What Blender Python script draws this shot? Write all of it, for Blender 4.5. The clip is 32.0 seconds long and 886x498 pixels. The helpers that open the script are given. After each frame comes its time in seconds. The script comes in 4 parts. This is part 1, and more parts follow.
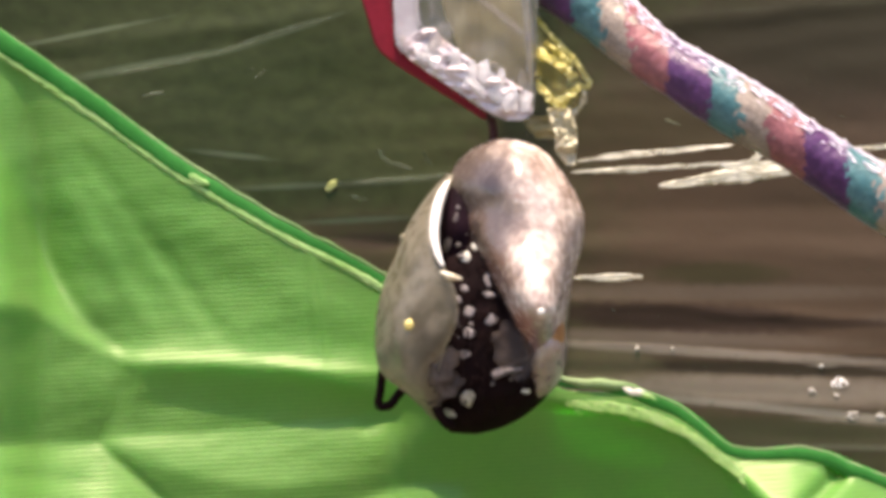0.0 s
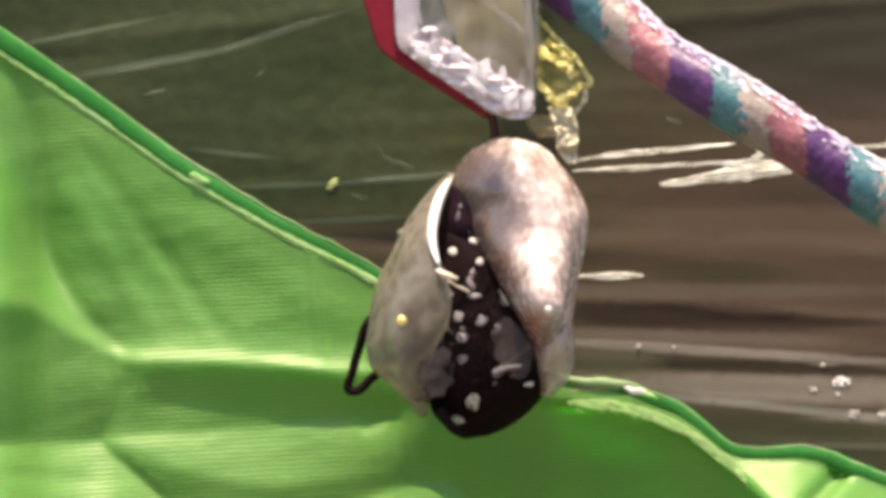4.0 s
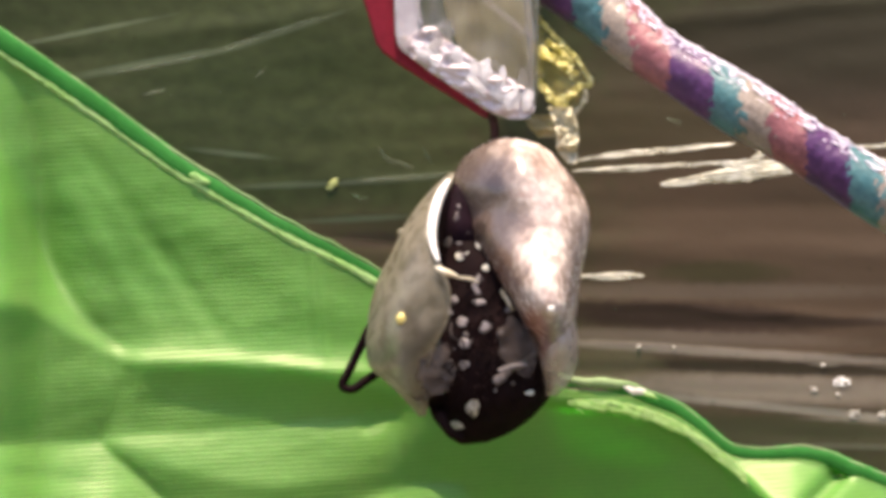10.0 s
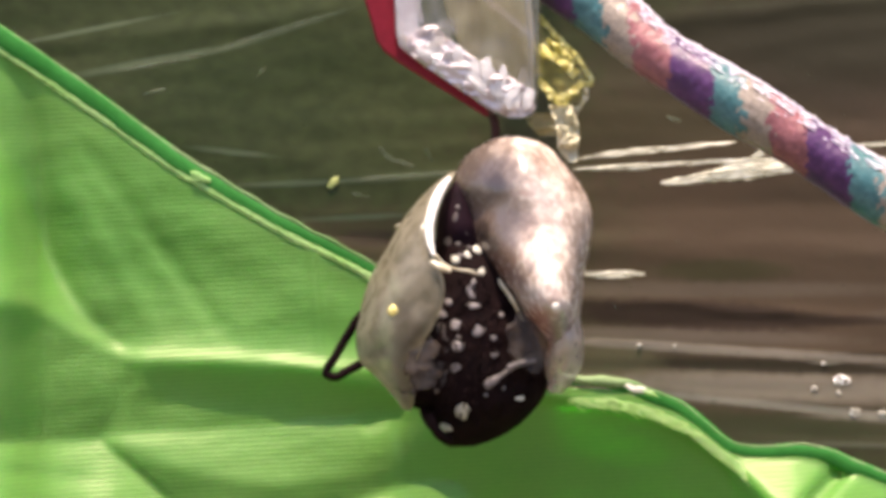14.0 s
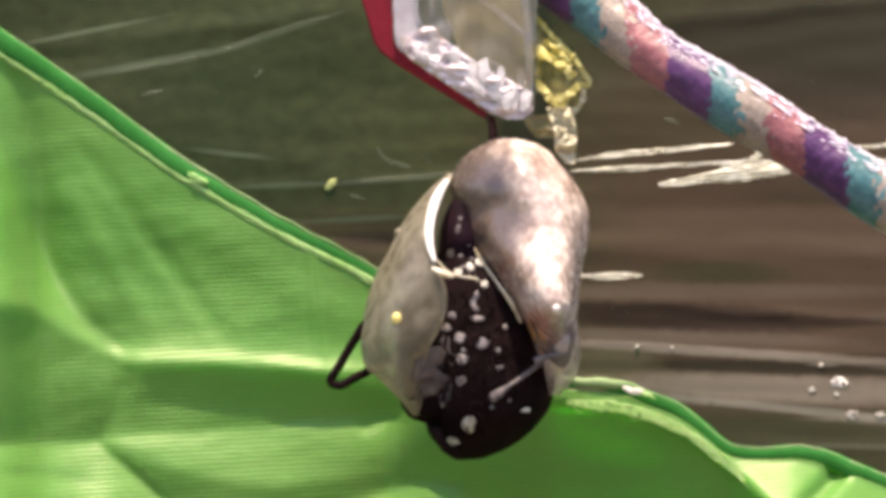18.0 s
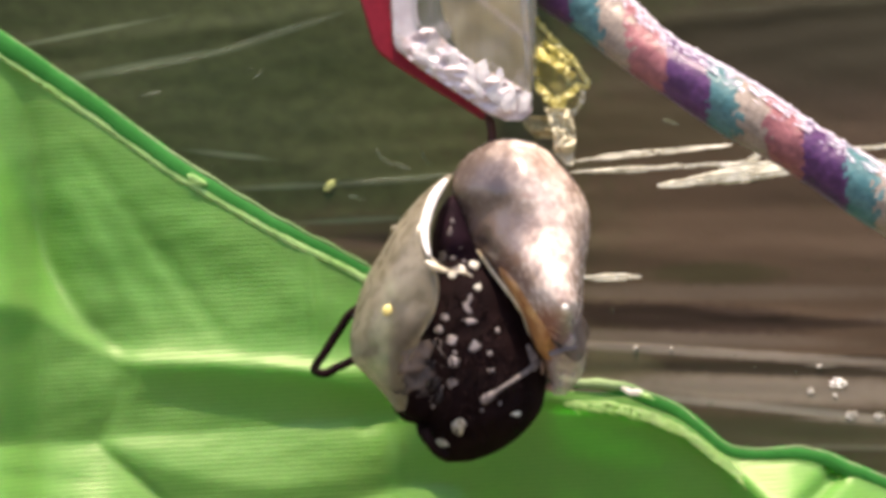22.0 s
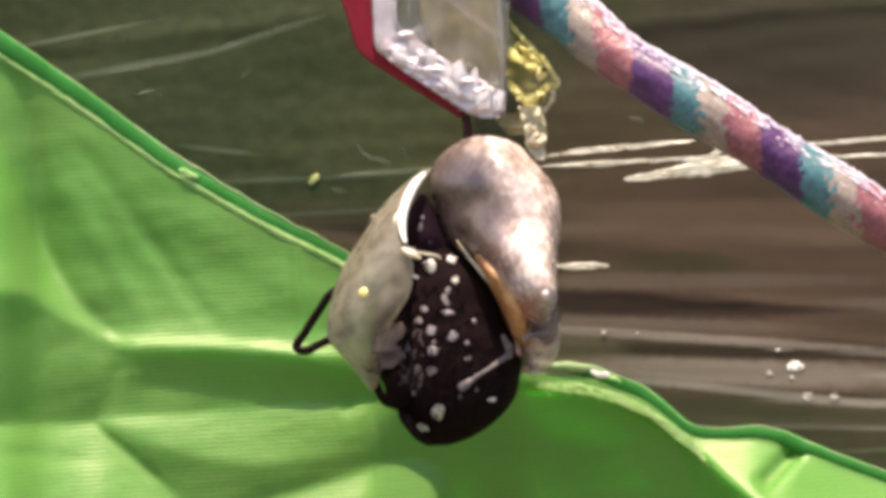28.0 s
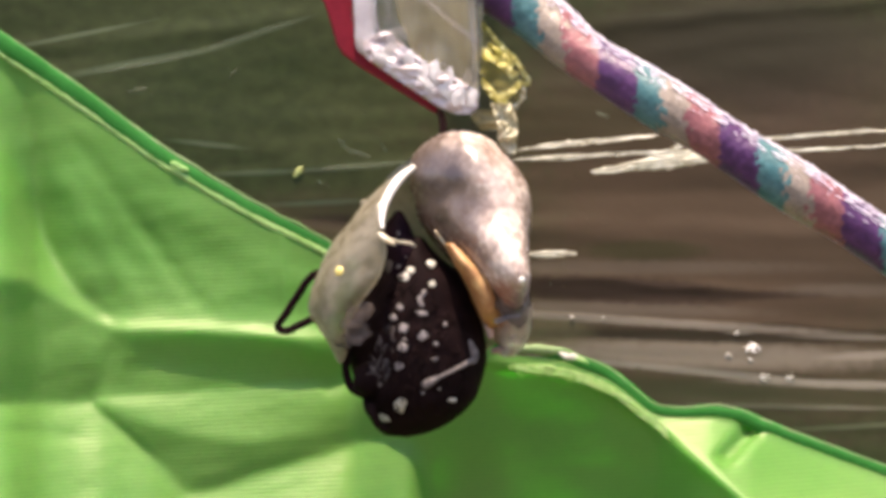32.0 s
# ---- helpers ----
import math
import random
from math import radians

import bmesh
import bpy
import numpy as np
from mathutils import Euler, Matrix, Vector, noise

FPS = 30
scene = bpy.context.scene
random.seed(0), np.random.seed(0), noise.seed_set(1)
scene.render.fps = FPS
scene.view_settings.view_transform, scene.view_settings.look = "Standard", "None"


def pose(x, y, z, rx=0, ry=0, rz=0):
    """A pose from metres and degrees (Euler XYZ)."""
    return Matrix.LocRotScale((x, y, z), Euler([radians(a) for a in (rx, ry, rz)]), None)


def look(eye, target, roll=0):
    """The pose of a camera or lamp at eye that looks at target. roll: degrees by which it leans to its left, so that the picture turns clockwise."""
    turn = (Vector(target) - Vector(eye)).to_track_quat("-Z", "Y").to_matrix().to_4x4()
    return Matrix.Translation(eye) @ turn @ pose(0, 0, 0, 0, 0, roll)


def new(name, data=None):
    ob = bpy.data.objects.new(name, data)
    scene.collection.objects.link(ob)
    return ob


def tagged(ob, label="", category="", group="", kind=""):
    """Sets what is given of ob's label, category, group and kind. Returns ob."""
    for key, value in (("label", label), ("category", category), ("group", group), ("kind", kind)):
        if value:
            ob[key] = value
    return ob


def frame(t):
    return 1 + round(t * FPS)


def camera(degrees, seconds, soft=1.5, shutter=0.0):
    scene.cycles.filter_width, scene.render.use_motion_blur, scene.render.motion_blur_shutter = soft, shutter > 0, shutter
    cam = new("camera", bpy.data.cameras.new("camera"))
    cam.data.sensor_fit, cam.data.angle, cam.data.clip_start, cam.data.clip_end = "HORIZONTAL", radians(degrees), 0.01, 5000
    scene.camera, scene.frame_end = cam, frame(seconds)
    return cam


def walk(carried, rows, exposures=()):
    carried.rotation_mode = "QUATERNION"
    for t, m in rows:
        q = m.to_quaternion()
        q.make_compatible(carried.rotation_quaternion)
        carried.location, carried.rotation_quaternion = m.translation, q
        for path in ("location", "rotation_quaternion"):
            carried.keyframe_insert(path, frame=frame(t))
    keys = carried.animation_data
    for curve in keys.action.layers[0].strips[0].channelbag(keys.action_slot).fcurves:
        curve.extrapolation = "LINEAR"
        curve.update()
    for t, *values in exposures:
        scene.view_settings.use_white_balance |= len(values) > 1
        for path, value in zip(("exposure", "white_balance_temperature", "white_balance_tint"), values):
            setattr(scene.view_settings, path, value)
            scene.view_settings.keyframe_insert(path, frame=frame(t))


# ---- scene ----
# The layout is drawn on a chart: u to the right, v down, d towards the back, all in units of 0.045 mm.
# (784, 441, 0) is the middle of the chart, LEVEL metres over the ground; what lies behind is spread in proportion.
U = 0.000045
LENS = 10.0
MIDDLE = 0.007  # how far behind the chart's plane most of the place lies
REACH = 784 * U / math.tan(radians(LENS / 2))
LEVEL = 0.08


def at(u, v, d=0.0):
    k = 1 + d * U / REACH
    return Vector(((u - 784) * U * k, d * U, LEVEL + (441 - v) * U * k))


def view(size, right, down):
    """The camera farther off by 1 / size, turned so that the middle of the chart lies right and down of its axis."""
    far = (REACH + MIDDLE) / size - MIDDLE
    aside = U * far / REACH
    return look((0, -far, LEVEL), (-right * aside, 0, LEVEL + down * aside))


cam = camera(LENS, 32.0, soft=4.5)
walk(cam, [(t, view(size, right, down)) for t, size, right, down in (
    (0, 0.9995, -0.3, 1.9), (0.5, 1.0001, 0.3, -1.2), (1, 1.0004, 0.1, -0.2), (1.5, 1.0001, -0.8, 0.3), (2, 1.0000, 0.2, 0.3),
    (2.5, 0.9999, 0.3, 0.5), (3, 0.9998, 0.2, 0.5), (3.5, 1.0007, 1.6, -0.5), (5.5, 1.0001, 1.7, 0.1), (6, 1.0010, 2.7, -0.2),
    (6.5, 1.0007, 2.5, -0.0), (7, 1.0006, 2.2, 2.8), (7.5, 1.0008, 1.6, 0.2), (8, 1.0000, -0.6, -2.8), (8.5, 1.0018, -0.5, -3.7),
    (9, 1.0007, -1.0, -3.1), (9.5, 0.9998, 0.4, -2.4), (10, 1.0011, 1.9, -0.2), (10.5, 1.0003, 1.5, 0.4), (11, 0.9998, 1.1, -0.5),
    (11.5, 1.0006, 1.6, -0.5), (12, 1.0013, 2.6, -0.9), (12.5, 1.0011, 2.9, -0.2), (13, 1.0000, 3.2, -1.4), (13.5, 1.0002, 3.2, -1.6),
    (14, 1.0002, 3.2, -3.1), (14.5, 1.0010, 1.6, -2.0), (16.5, 0.9996, 0.5, 1.1), (17, 1.0006, 1.3, 1.9), (17.5, 0.9995, 1.0, 0.6),
    (18, 1.0005, -1.2, -0.1), (18.5, 1.0003, -1.1, 0.3), (19, 0.9995, -3.0, 3.1), (19.5, 1.0003, -3.4, 3.1), (20, 0.9999, -3.3, 3.7),
    (20.5, 1.0006, -2.5, 3.4), (21, 1.0002, -1.4, 3.7), (21.5, 0.9983, -1.8, 2.8), (22, 0.9998, -3.1, 1.9), (22.5, 0.9998, -2.9, 2.0),
    (23, 1.0002, -3.4, 2.0), (23.5, 1.0005, -3.3, 2.8), (24, 0.9979, -6.2, 2.5), (24.5, 0.9919, -10.5, 1.0), (25, 0.9842, -16.5, -1.7),
    (25.5, 0.9773, -19.7, -3.3), (27.5, 0.9514, -37.8, -11.9), (28, 0.9451, -41.5, -15.6), (28.5, 0.9389, -45.7, -18.0),
    (29, 0.9320, -51.1, -19.4), (29.5, 0.9260, -54.3, -22.2), (30, 0.9193, -58.9, -23.5), (30.5, 0.9133, -63.7, -25.9),
    (31, 0.9050, -70.6, -28.8), (31.5, 0.8996, -75.4, -32.4), (32, 0.8926, -79.9, -34.5),
)], exposures=((0, 1.70, 7300, 19), (32, 1.70, 7300, 19)))

# ---- light ----
SUN_WAY = Vector((-0.05, -0.19, 0.98)).normalized()
world = bpy.data.worlds.new("sky")
scene.world = world
world.use_nodes = True
sky = world.node_tree.nodes.new("ShaderNodeTexSky")
sky.sky_type = "NISHITA"
sky.sun_disc = False
sky.sun_elevation = math.asin(SUN_WAY.z)
sky.sun_rotation = math.atan2(SUN_WAY.x, SUN_WAY.y)
back = world.node_tree.nodes["Background"]
back.inputs["Strength"].default_value = 0.15
world.node_tree.links.new(sky.outputs["Color"], back.inputs["Color"])
sun = new("sun", bpy.data.lights.new("sun", "SUN"))
sun.data.energy = 3.3
sun.data.angle = radians(1.0)
sun.data.color = (1.0, 0.91, 0.77)
sun.matrix_basis = look(SUN_WAY, (0, 0, 0))


# ---- materials ----
def surface(name, colour, other, rough=0.6, metal=0.0, grain=900.0, patch=120.0, bump=0.25, step=0.00015, stretch=(1, 1, 1), spec=0.5, fleck=0.35, **more):
    """A two-scale surface: patches of two colours, a fine grain in colour and relief."""
    m = bpy.data.materials.new(name)
    m.use_nodes = True
    nodes, links = m.node_tree.nodes, m.node_tree.links
    p = nodes["Principled BSDF"]
    tc = nodes.new("ShaderNodeTexCoord")
    mp = nodes.new("ShaderNodeMapping")
    mp.inputs["Scale"].default_value = stretch
    links.new(tc.outputs["Object"], mp.inputs["Vector"])
    big, small = nodes.new("ShaderNodeTexNoise"), nodes.new("ShaderNodeTexNoise")
    for n, s, det in ((big, patch, 4), (small, grain, 6)):
        n.inputs["Scale"].default_value, n.inputs["Detail"].default_value = s, det
        links.new(mp.outputs["Vector"], n.inputs["Vector"])
    ramp = nodes.new("ShaderNodeValToRGB")
    ramp.color_ramp.elements[0].position, ramp.color_ramp.elements[1].position = 0.36, 0.66
    ramp.color_ramp.elements[0].color, ramp.color_ramp.elements[1].color = (*colour, 1), (*other, 1)
    links.new(big.outputs["Fac"], ramp.inputs["Fac"])
    fine = nodes.new("ShaderNodeMix")
    fine.data_type, fine.blend_type = "RGBA", "OVERLAY"
    fine.inputs["Factor"].default_value = fleck
    links.new(ramp.outputs["Color"], fine.inputs["A"])
    links.new(small.outputs["Fac"], fine.inputs["B"])
    links.new(fine.outputs["Result"], p.inputs["Base Color"])
    rr = nodes.new("ShaderNodeMapRange")
    rr.inputs["To Min"].default_value, rr.inputs["To Max"].default_value = max(0.02, rough - 0.12), min(1, rough + 0.12)
    links.new(small.outputs["Fac"], rr.inputs["Value"])
    links.new(rr.outputs["Result"], p.inputs["Roughness"])
    bm = nodes.new("ShaderNodeBump")
    bm.inputs["Strength"].default_value, bm.inputs["Distance"].default_value = bump, step
    links.new(small.outputs["Fac"], bm.inputs["Height"])
    links.new(bm.outputs["Normal"], p.inputs["Normal"])
    p.inputs["Metallic"].default_value = metal
    p.inputs["Specular IOR Level"].default_value = spec
    for key, value in more.items():
        p.inputs[key.replace("_", " ")].default_value = value
    return m


def blend_through(m, colour, share):
    """Let some light through a thin surface."""
    nodes, links = m.node_tree.nodes, m.node_tree.links
    p, out = nodes["Principled BSDF"], nodes["Material Output"]
    tr, mix = nodes.new("ShaderNodeBsdfTranslucent"), nodes.new("ShaderNodeMixShader")
    tr.inputs["Color"].default_value = (*colour, 1)
    mix.inputs["Fac"].default_value = share
    links.new(p.outputs["BSDF"], mix.inputs[1])
    links.new(tr.outputs["BSDF"], mix.inputs[2])
    links.new(mix.outputs["Shader"], out.inputs["Surface"])
    return m


def ribbed(m, period, depth, tilt=0.0):
    """Fine woven ribs across the cloth, on top of its grain."""
    nodes, links = m.node_tree.nodes, m.node_tree.links
    p = nodes["Principled BSDF"]
    old = next(n for n in nodes if n.type == "BUMP")
    tc, mp = nodes.new("ShaderNodeTexCoord"), nodes.new("ShaderNodeMapping")
    mp.inputs["Rotation"].default_value = (0, radians(tilt), 0)
    links.new(tc.outputs["Object"], mp.inputs["Vector"])
    wave = nodes.new("ShaderNodeTexWave")
    wave.bands_direction = "Z"
    wave.inputs["Scale"].default_value = 2 * math.pi / period / 20
    wave.inputs["Distortion"].default_value = 1.6
    wave.inputs["Detail"].default_value = 2
    wave.inputs["Detail Scale"].default_value = 1.2
    links.new(mp.outputs["Vector"], wave.inputs["Vector"])
    b = nodes.new("ShaderNodeBump")
    b.inputs["Strength"].default_value, b.inputs["Distance"].default_value = 0.6, depth
    links.new(wave.outputs["Fac"], b.inputs["Height"])
    links.new(old.outputs["Normal"], b.inputs["Normal"])
    links.new(b.outputs["Normal"], p.inputs["Normal"])
    col = next(n for n in nodes if n.type == "MIX" and n.data_type == "RGBA")
    tone = nodes.new("ShaderNodeMix")
    tone.data_type, tone.blend_type = "RGBA", "MULTIPLY"
    tone.inputs["Factor"].default_value = 0.22
    links.new(col.outputs["Result"], tone.inputs["A"])
    links.new(wave.outputs["Color"], tone.inputs["B"])
    links.new(tone.outputs["Result"], p.inputs["Base Color"])
    return m


def worn(m, least, most):
    """A rubbed mark that covers its ground unevenly, in streaks."""
    nodes, links = m.node_tree.nodes, m.node_tree.links
    tc, mp, n, r = (nodes.new("ShaderNode" + k) for k in ("TexCoord", "Mapping", "TexNoise", "MapRange"))
    mp.inputs["Scale"].default_value = (0.25, 1, 1.4)
    n.inputs["Scale"].default_value, n.inputs["Detail"].default_value = 2600, 4
    r.inputs["From Min"].default_value, r.inputs["From Max"].default_value = 0.36, 0.60
    r.inputs["To Min"].default_value, r.inputs["To Max"].default_value = least, most
    links.new(tc.outputs["Object"], mp.inputs["Vector"])
    links.new(mp.outputs["Vector"], n.inputs["Vector"])
    links.new(n.outputs["Fac"], r.inputs["Value"])
    links.new(r.outputs["Result"], nodes["Principled BSDF"].inputs["Alpha"])
    return m


CLOTH = ribbed(blend_through(surface("green cloth", (0.194, 0.48, 0.087), (0.278, 0.545, 0.122), 0.46, fleck=0.2, grain=2500, patch=90, bump=0.25, step=0.00004, spec=1.0, Specular_Tint=(1.0, 0.97, 0.72, 1.0), Coat_Weight=0.38, Coat_Roughness=0.5, Sheen_Weight=0.15, Sheen_Tint=(1.0, 0.95, 0.6, 1.0)), (0.030, 0.64, 0.098), 0.62), 0.00038, 0.000037, 3)
HEM = blend_through(surface("green hem", (0.016, 0.16, 0.022), (0.028, 0.21, 0.034), 0.6, grain=3000, patch=200, bump=0.3, step=0.00005, spec=0.2), (0.03, 0.4, 0.03), 0.2)
CREST = surface("light green hem edge", (0.10, 0.20, 0.06), (0.19, 0.27, 0.12), 0.6, grain=3000, patch=200, bump=0.3, step=0.00005, spec=0.3)
FRAY = blend_through(surface("pale green thread", (0.55, 0.72, 0.33), (0.70, 0.82, 0.48), 0.6, grain=3000, patch=150, spec=0.6), (0.55, 0.85, 0.35), 0.55)
SEAM = blend_through(surface("light green stitching", (0.26, 0.50, 0.13), (0.38, 0.60, 0.22), 0.7, grain=3000, patch=300, bump=0.6), (0.3, 0.6, 0.15), 0.3)
SHEET = surface("dark sheet", (0.028, 0.040, 0.012), (0.043, 0.051, 0.018), 0.55, fleck=0.5, grain=800, patch=60, bump=0.4, step=0.00008, stretch=(0.8, 1, 1.1), spec=0.2)
DIM = worn(surface("dim scratch", (0.09, 0.12, 0.06), (0.15, 0.175, 0.105), 0.5, grain=2500, patch=400, bump=0.2), 0.05, 0.5)
SCRATCH = worn(surface("pale scratch", (0.56, 0.53, 0.40), (0.76, 0.73, 0.60), 0.35, grain=2500, patch=400, bump=0.5), 0.35, 1.0)
SCREEN_GREY = surface("plain grey screen", (0.24, 0.25, 0.235), (0.33, 0.34, 0.32), 0.8, grain=60, patch=5, bump=0.5, step=0.002)
GROUND = surface("soil", (0.09, 0.075, 0.05), (0.14, 0.12, 0.08), 0.9, grain=200, patch=12, bump=0.6, step=0.002)
CASE = surface("case skin", (0.285, 0.205, 0.167), (0.61, 0.495, 0.425), 0.26, fleck=0.9, grain=1500, patch=420, bump=0.6, step=0.0001, spec=0.6)
FILM = blend_through(surface("clear olive skin", (0.265, 0.23, 0.165), (0.45, 0.40, 0.31), 0.28, fleck=0.9, grain=900, patch=300, bump=0.5, step=0.00008, spec=0.8, Alpha=0.44), (0.42, 0.38, 0.26), 0.35)
INNER = surface("dim grey skin", (0.035, 0.026, 0.024), (0.085, 0.066, 0.058), 0.5, fleck=0.8, grain=1200, patch=600, bump=0.4, spec=0.2, Alpha=0.42)
SHRED = surface("dark torn skin", (0.050, 0.036, 0.030), (0.14, 0.108, 0.088), 0.55, fleck=0.8, grain=900, patch=500, bump=0.4, step=0.00008, spec=0.2, Alpha=0.5)
RIM = surface("white rim", (0.58, 0.54, 0.48), (0.74, 0.70, 0.64), 0.3, grain=2000, patch=300, bump=0.1)
STALK = surface("dark brown stalk", (0.035, 0.010, 0.007), (0.065, 0.022, 0.016), 0.7, grain=2600, patch=500, spec=0.15)
BLACK = surface("black scales", (0.0045, 0.0017, 0.0018), (0.0105, 0.0046, 0.0048), 0.7, grain=2600, patch=500, bump=0.5, step=0.00006, spec=0.05)
PURPLE = surface("dark purple scales", (0.005, 0.0014, 0.0034), (0.013, 0.0045, 0.0085), 0.8, grain=2200, patch=700, bump=0.6, step=0.0001, spec=0.08)
SPOT = surface("white scales", (0.36, 0.34, 0.275), (0.52, 0.50, 0.45), 0.55, grain=3000, patch=600, bump=0.3, step=0.00004)
GREY = surface("grey scales", (0.095, 0.078, 0.078), (0.23, 0.20, 0.195), 0.5, grain=3000, patch=900, bump=0.3, step=0.00004)
ORANGE = surface("orange wing", (0.26, 0.10, 0.035), (0.50, 0.29, 0.11), 0.45, grain=2500, patch=600, bump=0.3, step=0.00005)
FEELER = surface("pinkish grey feeler", (0.05, 0.040, 0.040), (0.15, 0.122, 0.115), 0.55, grain=3000, patch=1400, bump=0.5)
TUFT = surface("grey hair", (0.045, 0.036, 0.036), (0.13, 0.105, 0.10), 0.6, grain=3000, patch=1200, bump=0.3)
LEAF = surface("dry leaf", (0.30, 0.33, 0.09), (0.46, 0.46, 0.17), 0.5, grain=2500, patch=900, bump=0.4)
TORN = surface("cream torn skin", (0.55, 0.45, 0.28), (0.75, 0.68, 0.52), 0.35, grain=2000, patch=900, bump=0.3)
SKIRT = surface("clear pinkish skin", (0.42, 0.33, 0.28), (0.60, 0.50, 0.44), 0.3, fleck=0.7, grain=1200, patch=400, bump=0.4, spec=0.7, Alpha=0.5)
PINKISH = surface("pinkish torn skin", (0.36, 0.23, 0.20), (0.52, 0.38, 0.34), 0.4, grain=1800, patch=700, bump=0.4)
RED = surface("red plastic", (0.14, 0.006, 0.014), (0.20, 0.010, 0.022), 0.5, grain=1500, patch=150, bump=0.1, spec=0.2)
CLEAR = surface("clear plastic", (0.90, 0.87, 0.85), (0.95, 0.92, 0.90), 0.14, grain=600, patch=160, bump=0.5, step=0.0002, Transmission_Weight=0.95, IOR=1.25)
YELLOW = blend_through(surface("yellow dry film", (0.52, 0.46, 0.10), (0.66, 0.60, 0.26), 0.3, grain=1500, patch=260, bump=0.4, spec=0.7), (0.6, 0.55, 0.08), 0.35)
PALE = blend_through(surface("pale dry film", (0.52, 0.47, 0.32), (0.66, 0.61, 0.45), 0.35, grain=1500, patch=260, bump=0.4), (0.6, 0.58, 0.4), 0.3)
CHIP = surface("pale fleck", (0.50, 0.46, 0.38), (0.68, 0.64, 0.56), 0.6, grain=2500, patch=600, bump=0.2, spec=0.2)
GLINT = surface("bright fleck", (0.85, 0.85, 0.82), (0.92, 0.92, 0.9), 0.35, metal=0.7, bump=0.1)


def zone(m, u, v, ru, rv, colour, most=0.9, soft=0.45, slant=0.0):
    """Colour laid over one part of a surface, painted gloss and shade included, with an uneven border."""
    nodes, links = m.node_tree.nodes, m.node_tree.links
    p = nodes["Principled BSDF"]
    was = p.inputs["Base Color"].links[0].from_socket
    geo, sub, wob, add = nodes.new("ShaderNodeTexCoord"), nodes.new("ShaderNodeVectorMath"), nodes.new("ShaderNodeTexNoise"), nodes.new("ShaderNodeVectorMath")
    wob.inputs["Scale"].default_value = 900
    deep = ZONE_HOME.length == 0  # the back sheet, in its own place
    centre = at(u, v, WALL_D if deep else 0) - ZONE_HOME
    ru, rv = (ru * 1.05, rv * 1.05) if deep else (ru, rv)
    sub.operation, sub.inputs[1].default_value = "SUBTRACT", centre
    links.new(geo.outputs["Object"], sub.inputs[0])
    across, down, scl = nodes.new("ShaderNodeVectorMath"), nodes.new("ShaderNodeVectorMath"), nodes.new("ShaderNodeCombineXYZ")
    for node, way, socket in ((across, (1 / (ru * U), 0, 0), "X"), (down, (slant / (rv * U), 0, 1 / (rv * U)), "Z")):
        node.operation, node.inputs[1].default_value = "DOT_PRODUCT", way
        links.new(sub.outputs[0], node.inputs[0])
        links.new(node.outputs["Value"], scl.inputs[socket])
    links.new(geo.outputs["Object"], wob.inputs["Vector"])
    mul = nodes.new("ShaderNodeVectorMath")
    mul.operation, mul.inputs[1].default_value = "MULTIPLY_ADD", (0.5, 0.5, 0.5)
    links.new(wob.outputs["Color"], mul.inputs[0])
    links.new(scl.outputs[0], mul.inputs[2])
    off = nodes.new("ShaderNodeVectorMath")
    off.operation, off.inputs[1].default_value = "SUBTRACT", (0.25, 0.25, 0.25)
    links.new(mul.outputs[0], off.inputs[0])
    flat = nodes.new("ShaderNodeVectorMath")
    flat.operation, flat.inputs[1].default_value = "MULTIPLY", (1, 0, 1)
    links.new(off.outputs[0], flat.inputs[0])
    far = nodes.new("ShaderNodeVectorMath")
    far.operation = "LENGTH"
    links.new(flat.outputs[0], far.inputs[0])
    rng = nodes.new("ShaderNodeMapRange")
    rng.interpolation_type = "SMOOTHSTEP"
    rng.inputs["From Min"].default_value, rng.inputs["From Max"].default_value = 1 + soft, 1 - soft
    rng.inputs["To Min"].default_value, rng.inputs["To Max"].default_value = 0, most
    links.new(far.outputs["Value"], rng.inputs["Value"])
    mix = nodes.new("ShaderNodeMix")
    mix.data_type = "RGBA"
    mix.inputs["B"].default_value = (*colour, 1)
    links.new(was, mix.inputs["A"])
    links.new(rng.outputs["Result"], mix.inputs["Factor"])
    links.new(mix.outputs["Result"], p.inputs["Base Color"])
    return m


ZONE_HOME = at(905, 262, -10)
WALL_D = 440
# what shows through the case: dark folded abdomen, red-brown and violet wing
# the first two also hold the shade of the turned-away left side
zone(CASE, 834, 356, 90, 130, (0.070, 0.050, 0.041), 0.96, 0.5)
zone(CASE, 858, 440, 46, 88, (0.13, 0.088, 0.070), 0.9, 0.4)
zone(CASE, 872, 330, 16, 20, (0.03, 0.018, 0.014), 0.7)
zone(CASE, 850, 410, 12, 18, (0.02, 0.014, 0.012), 0.7)
zone(CASE, 890, 500, 30, 60, (0.14, 0.07, 0.05), 0.7)
zone(CASE, 945, 590, 34, 50, (0.26, 0.10, 0.06), 0.75)
zone(CASE, 985, 592, 24, 44, (0.16, 0.115, 0.155), 0.7)
ZONE_HOME = at(797, 322, -15)
zone(FILM, 745, 628, 46, 66, (0.075, 0.055, 0.045), 0.85)
zone(FILM, 720, 690, 34, 40, (0.12, 0.10, 0.06), 0.7)
zone(FILM, 705, 560, 18, 24, (0.14, 0.115, 0.08), 0.6)
ZONE_HOME = Vector((0, 0, 0))
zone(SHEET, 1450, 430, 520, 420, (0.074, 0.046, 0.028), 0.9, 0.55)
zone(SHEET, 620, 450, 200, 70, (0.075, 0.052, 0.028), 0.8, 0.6)
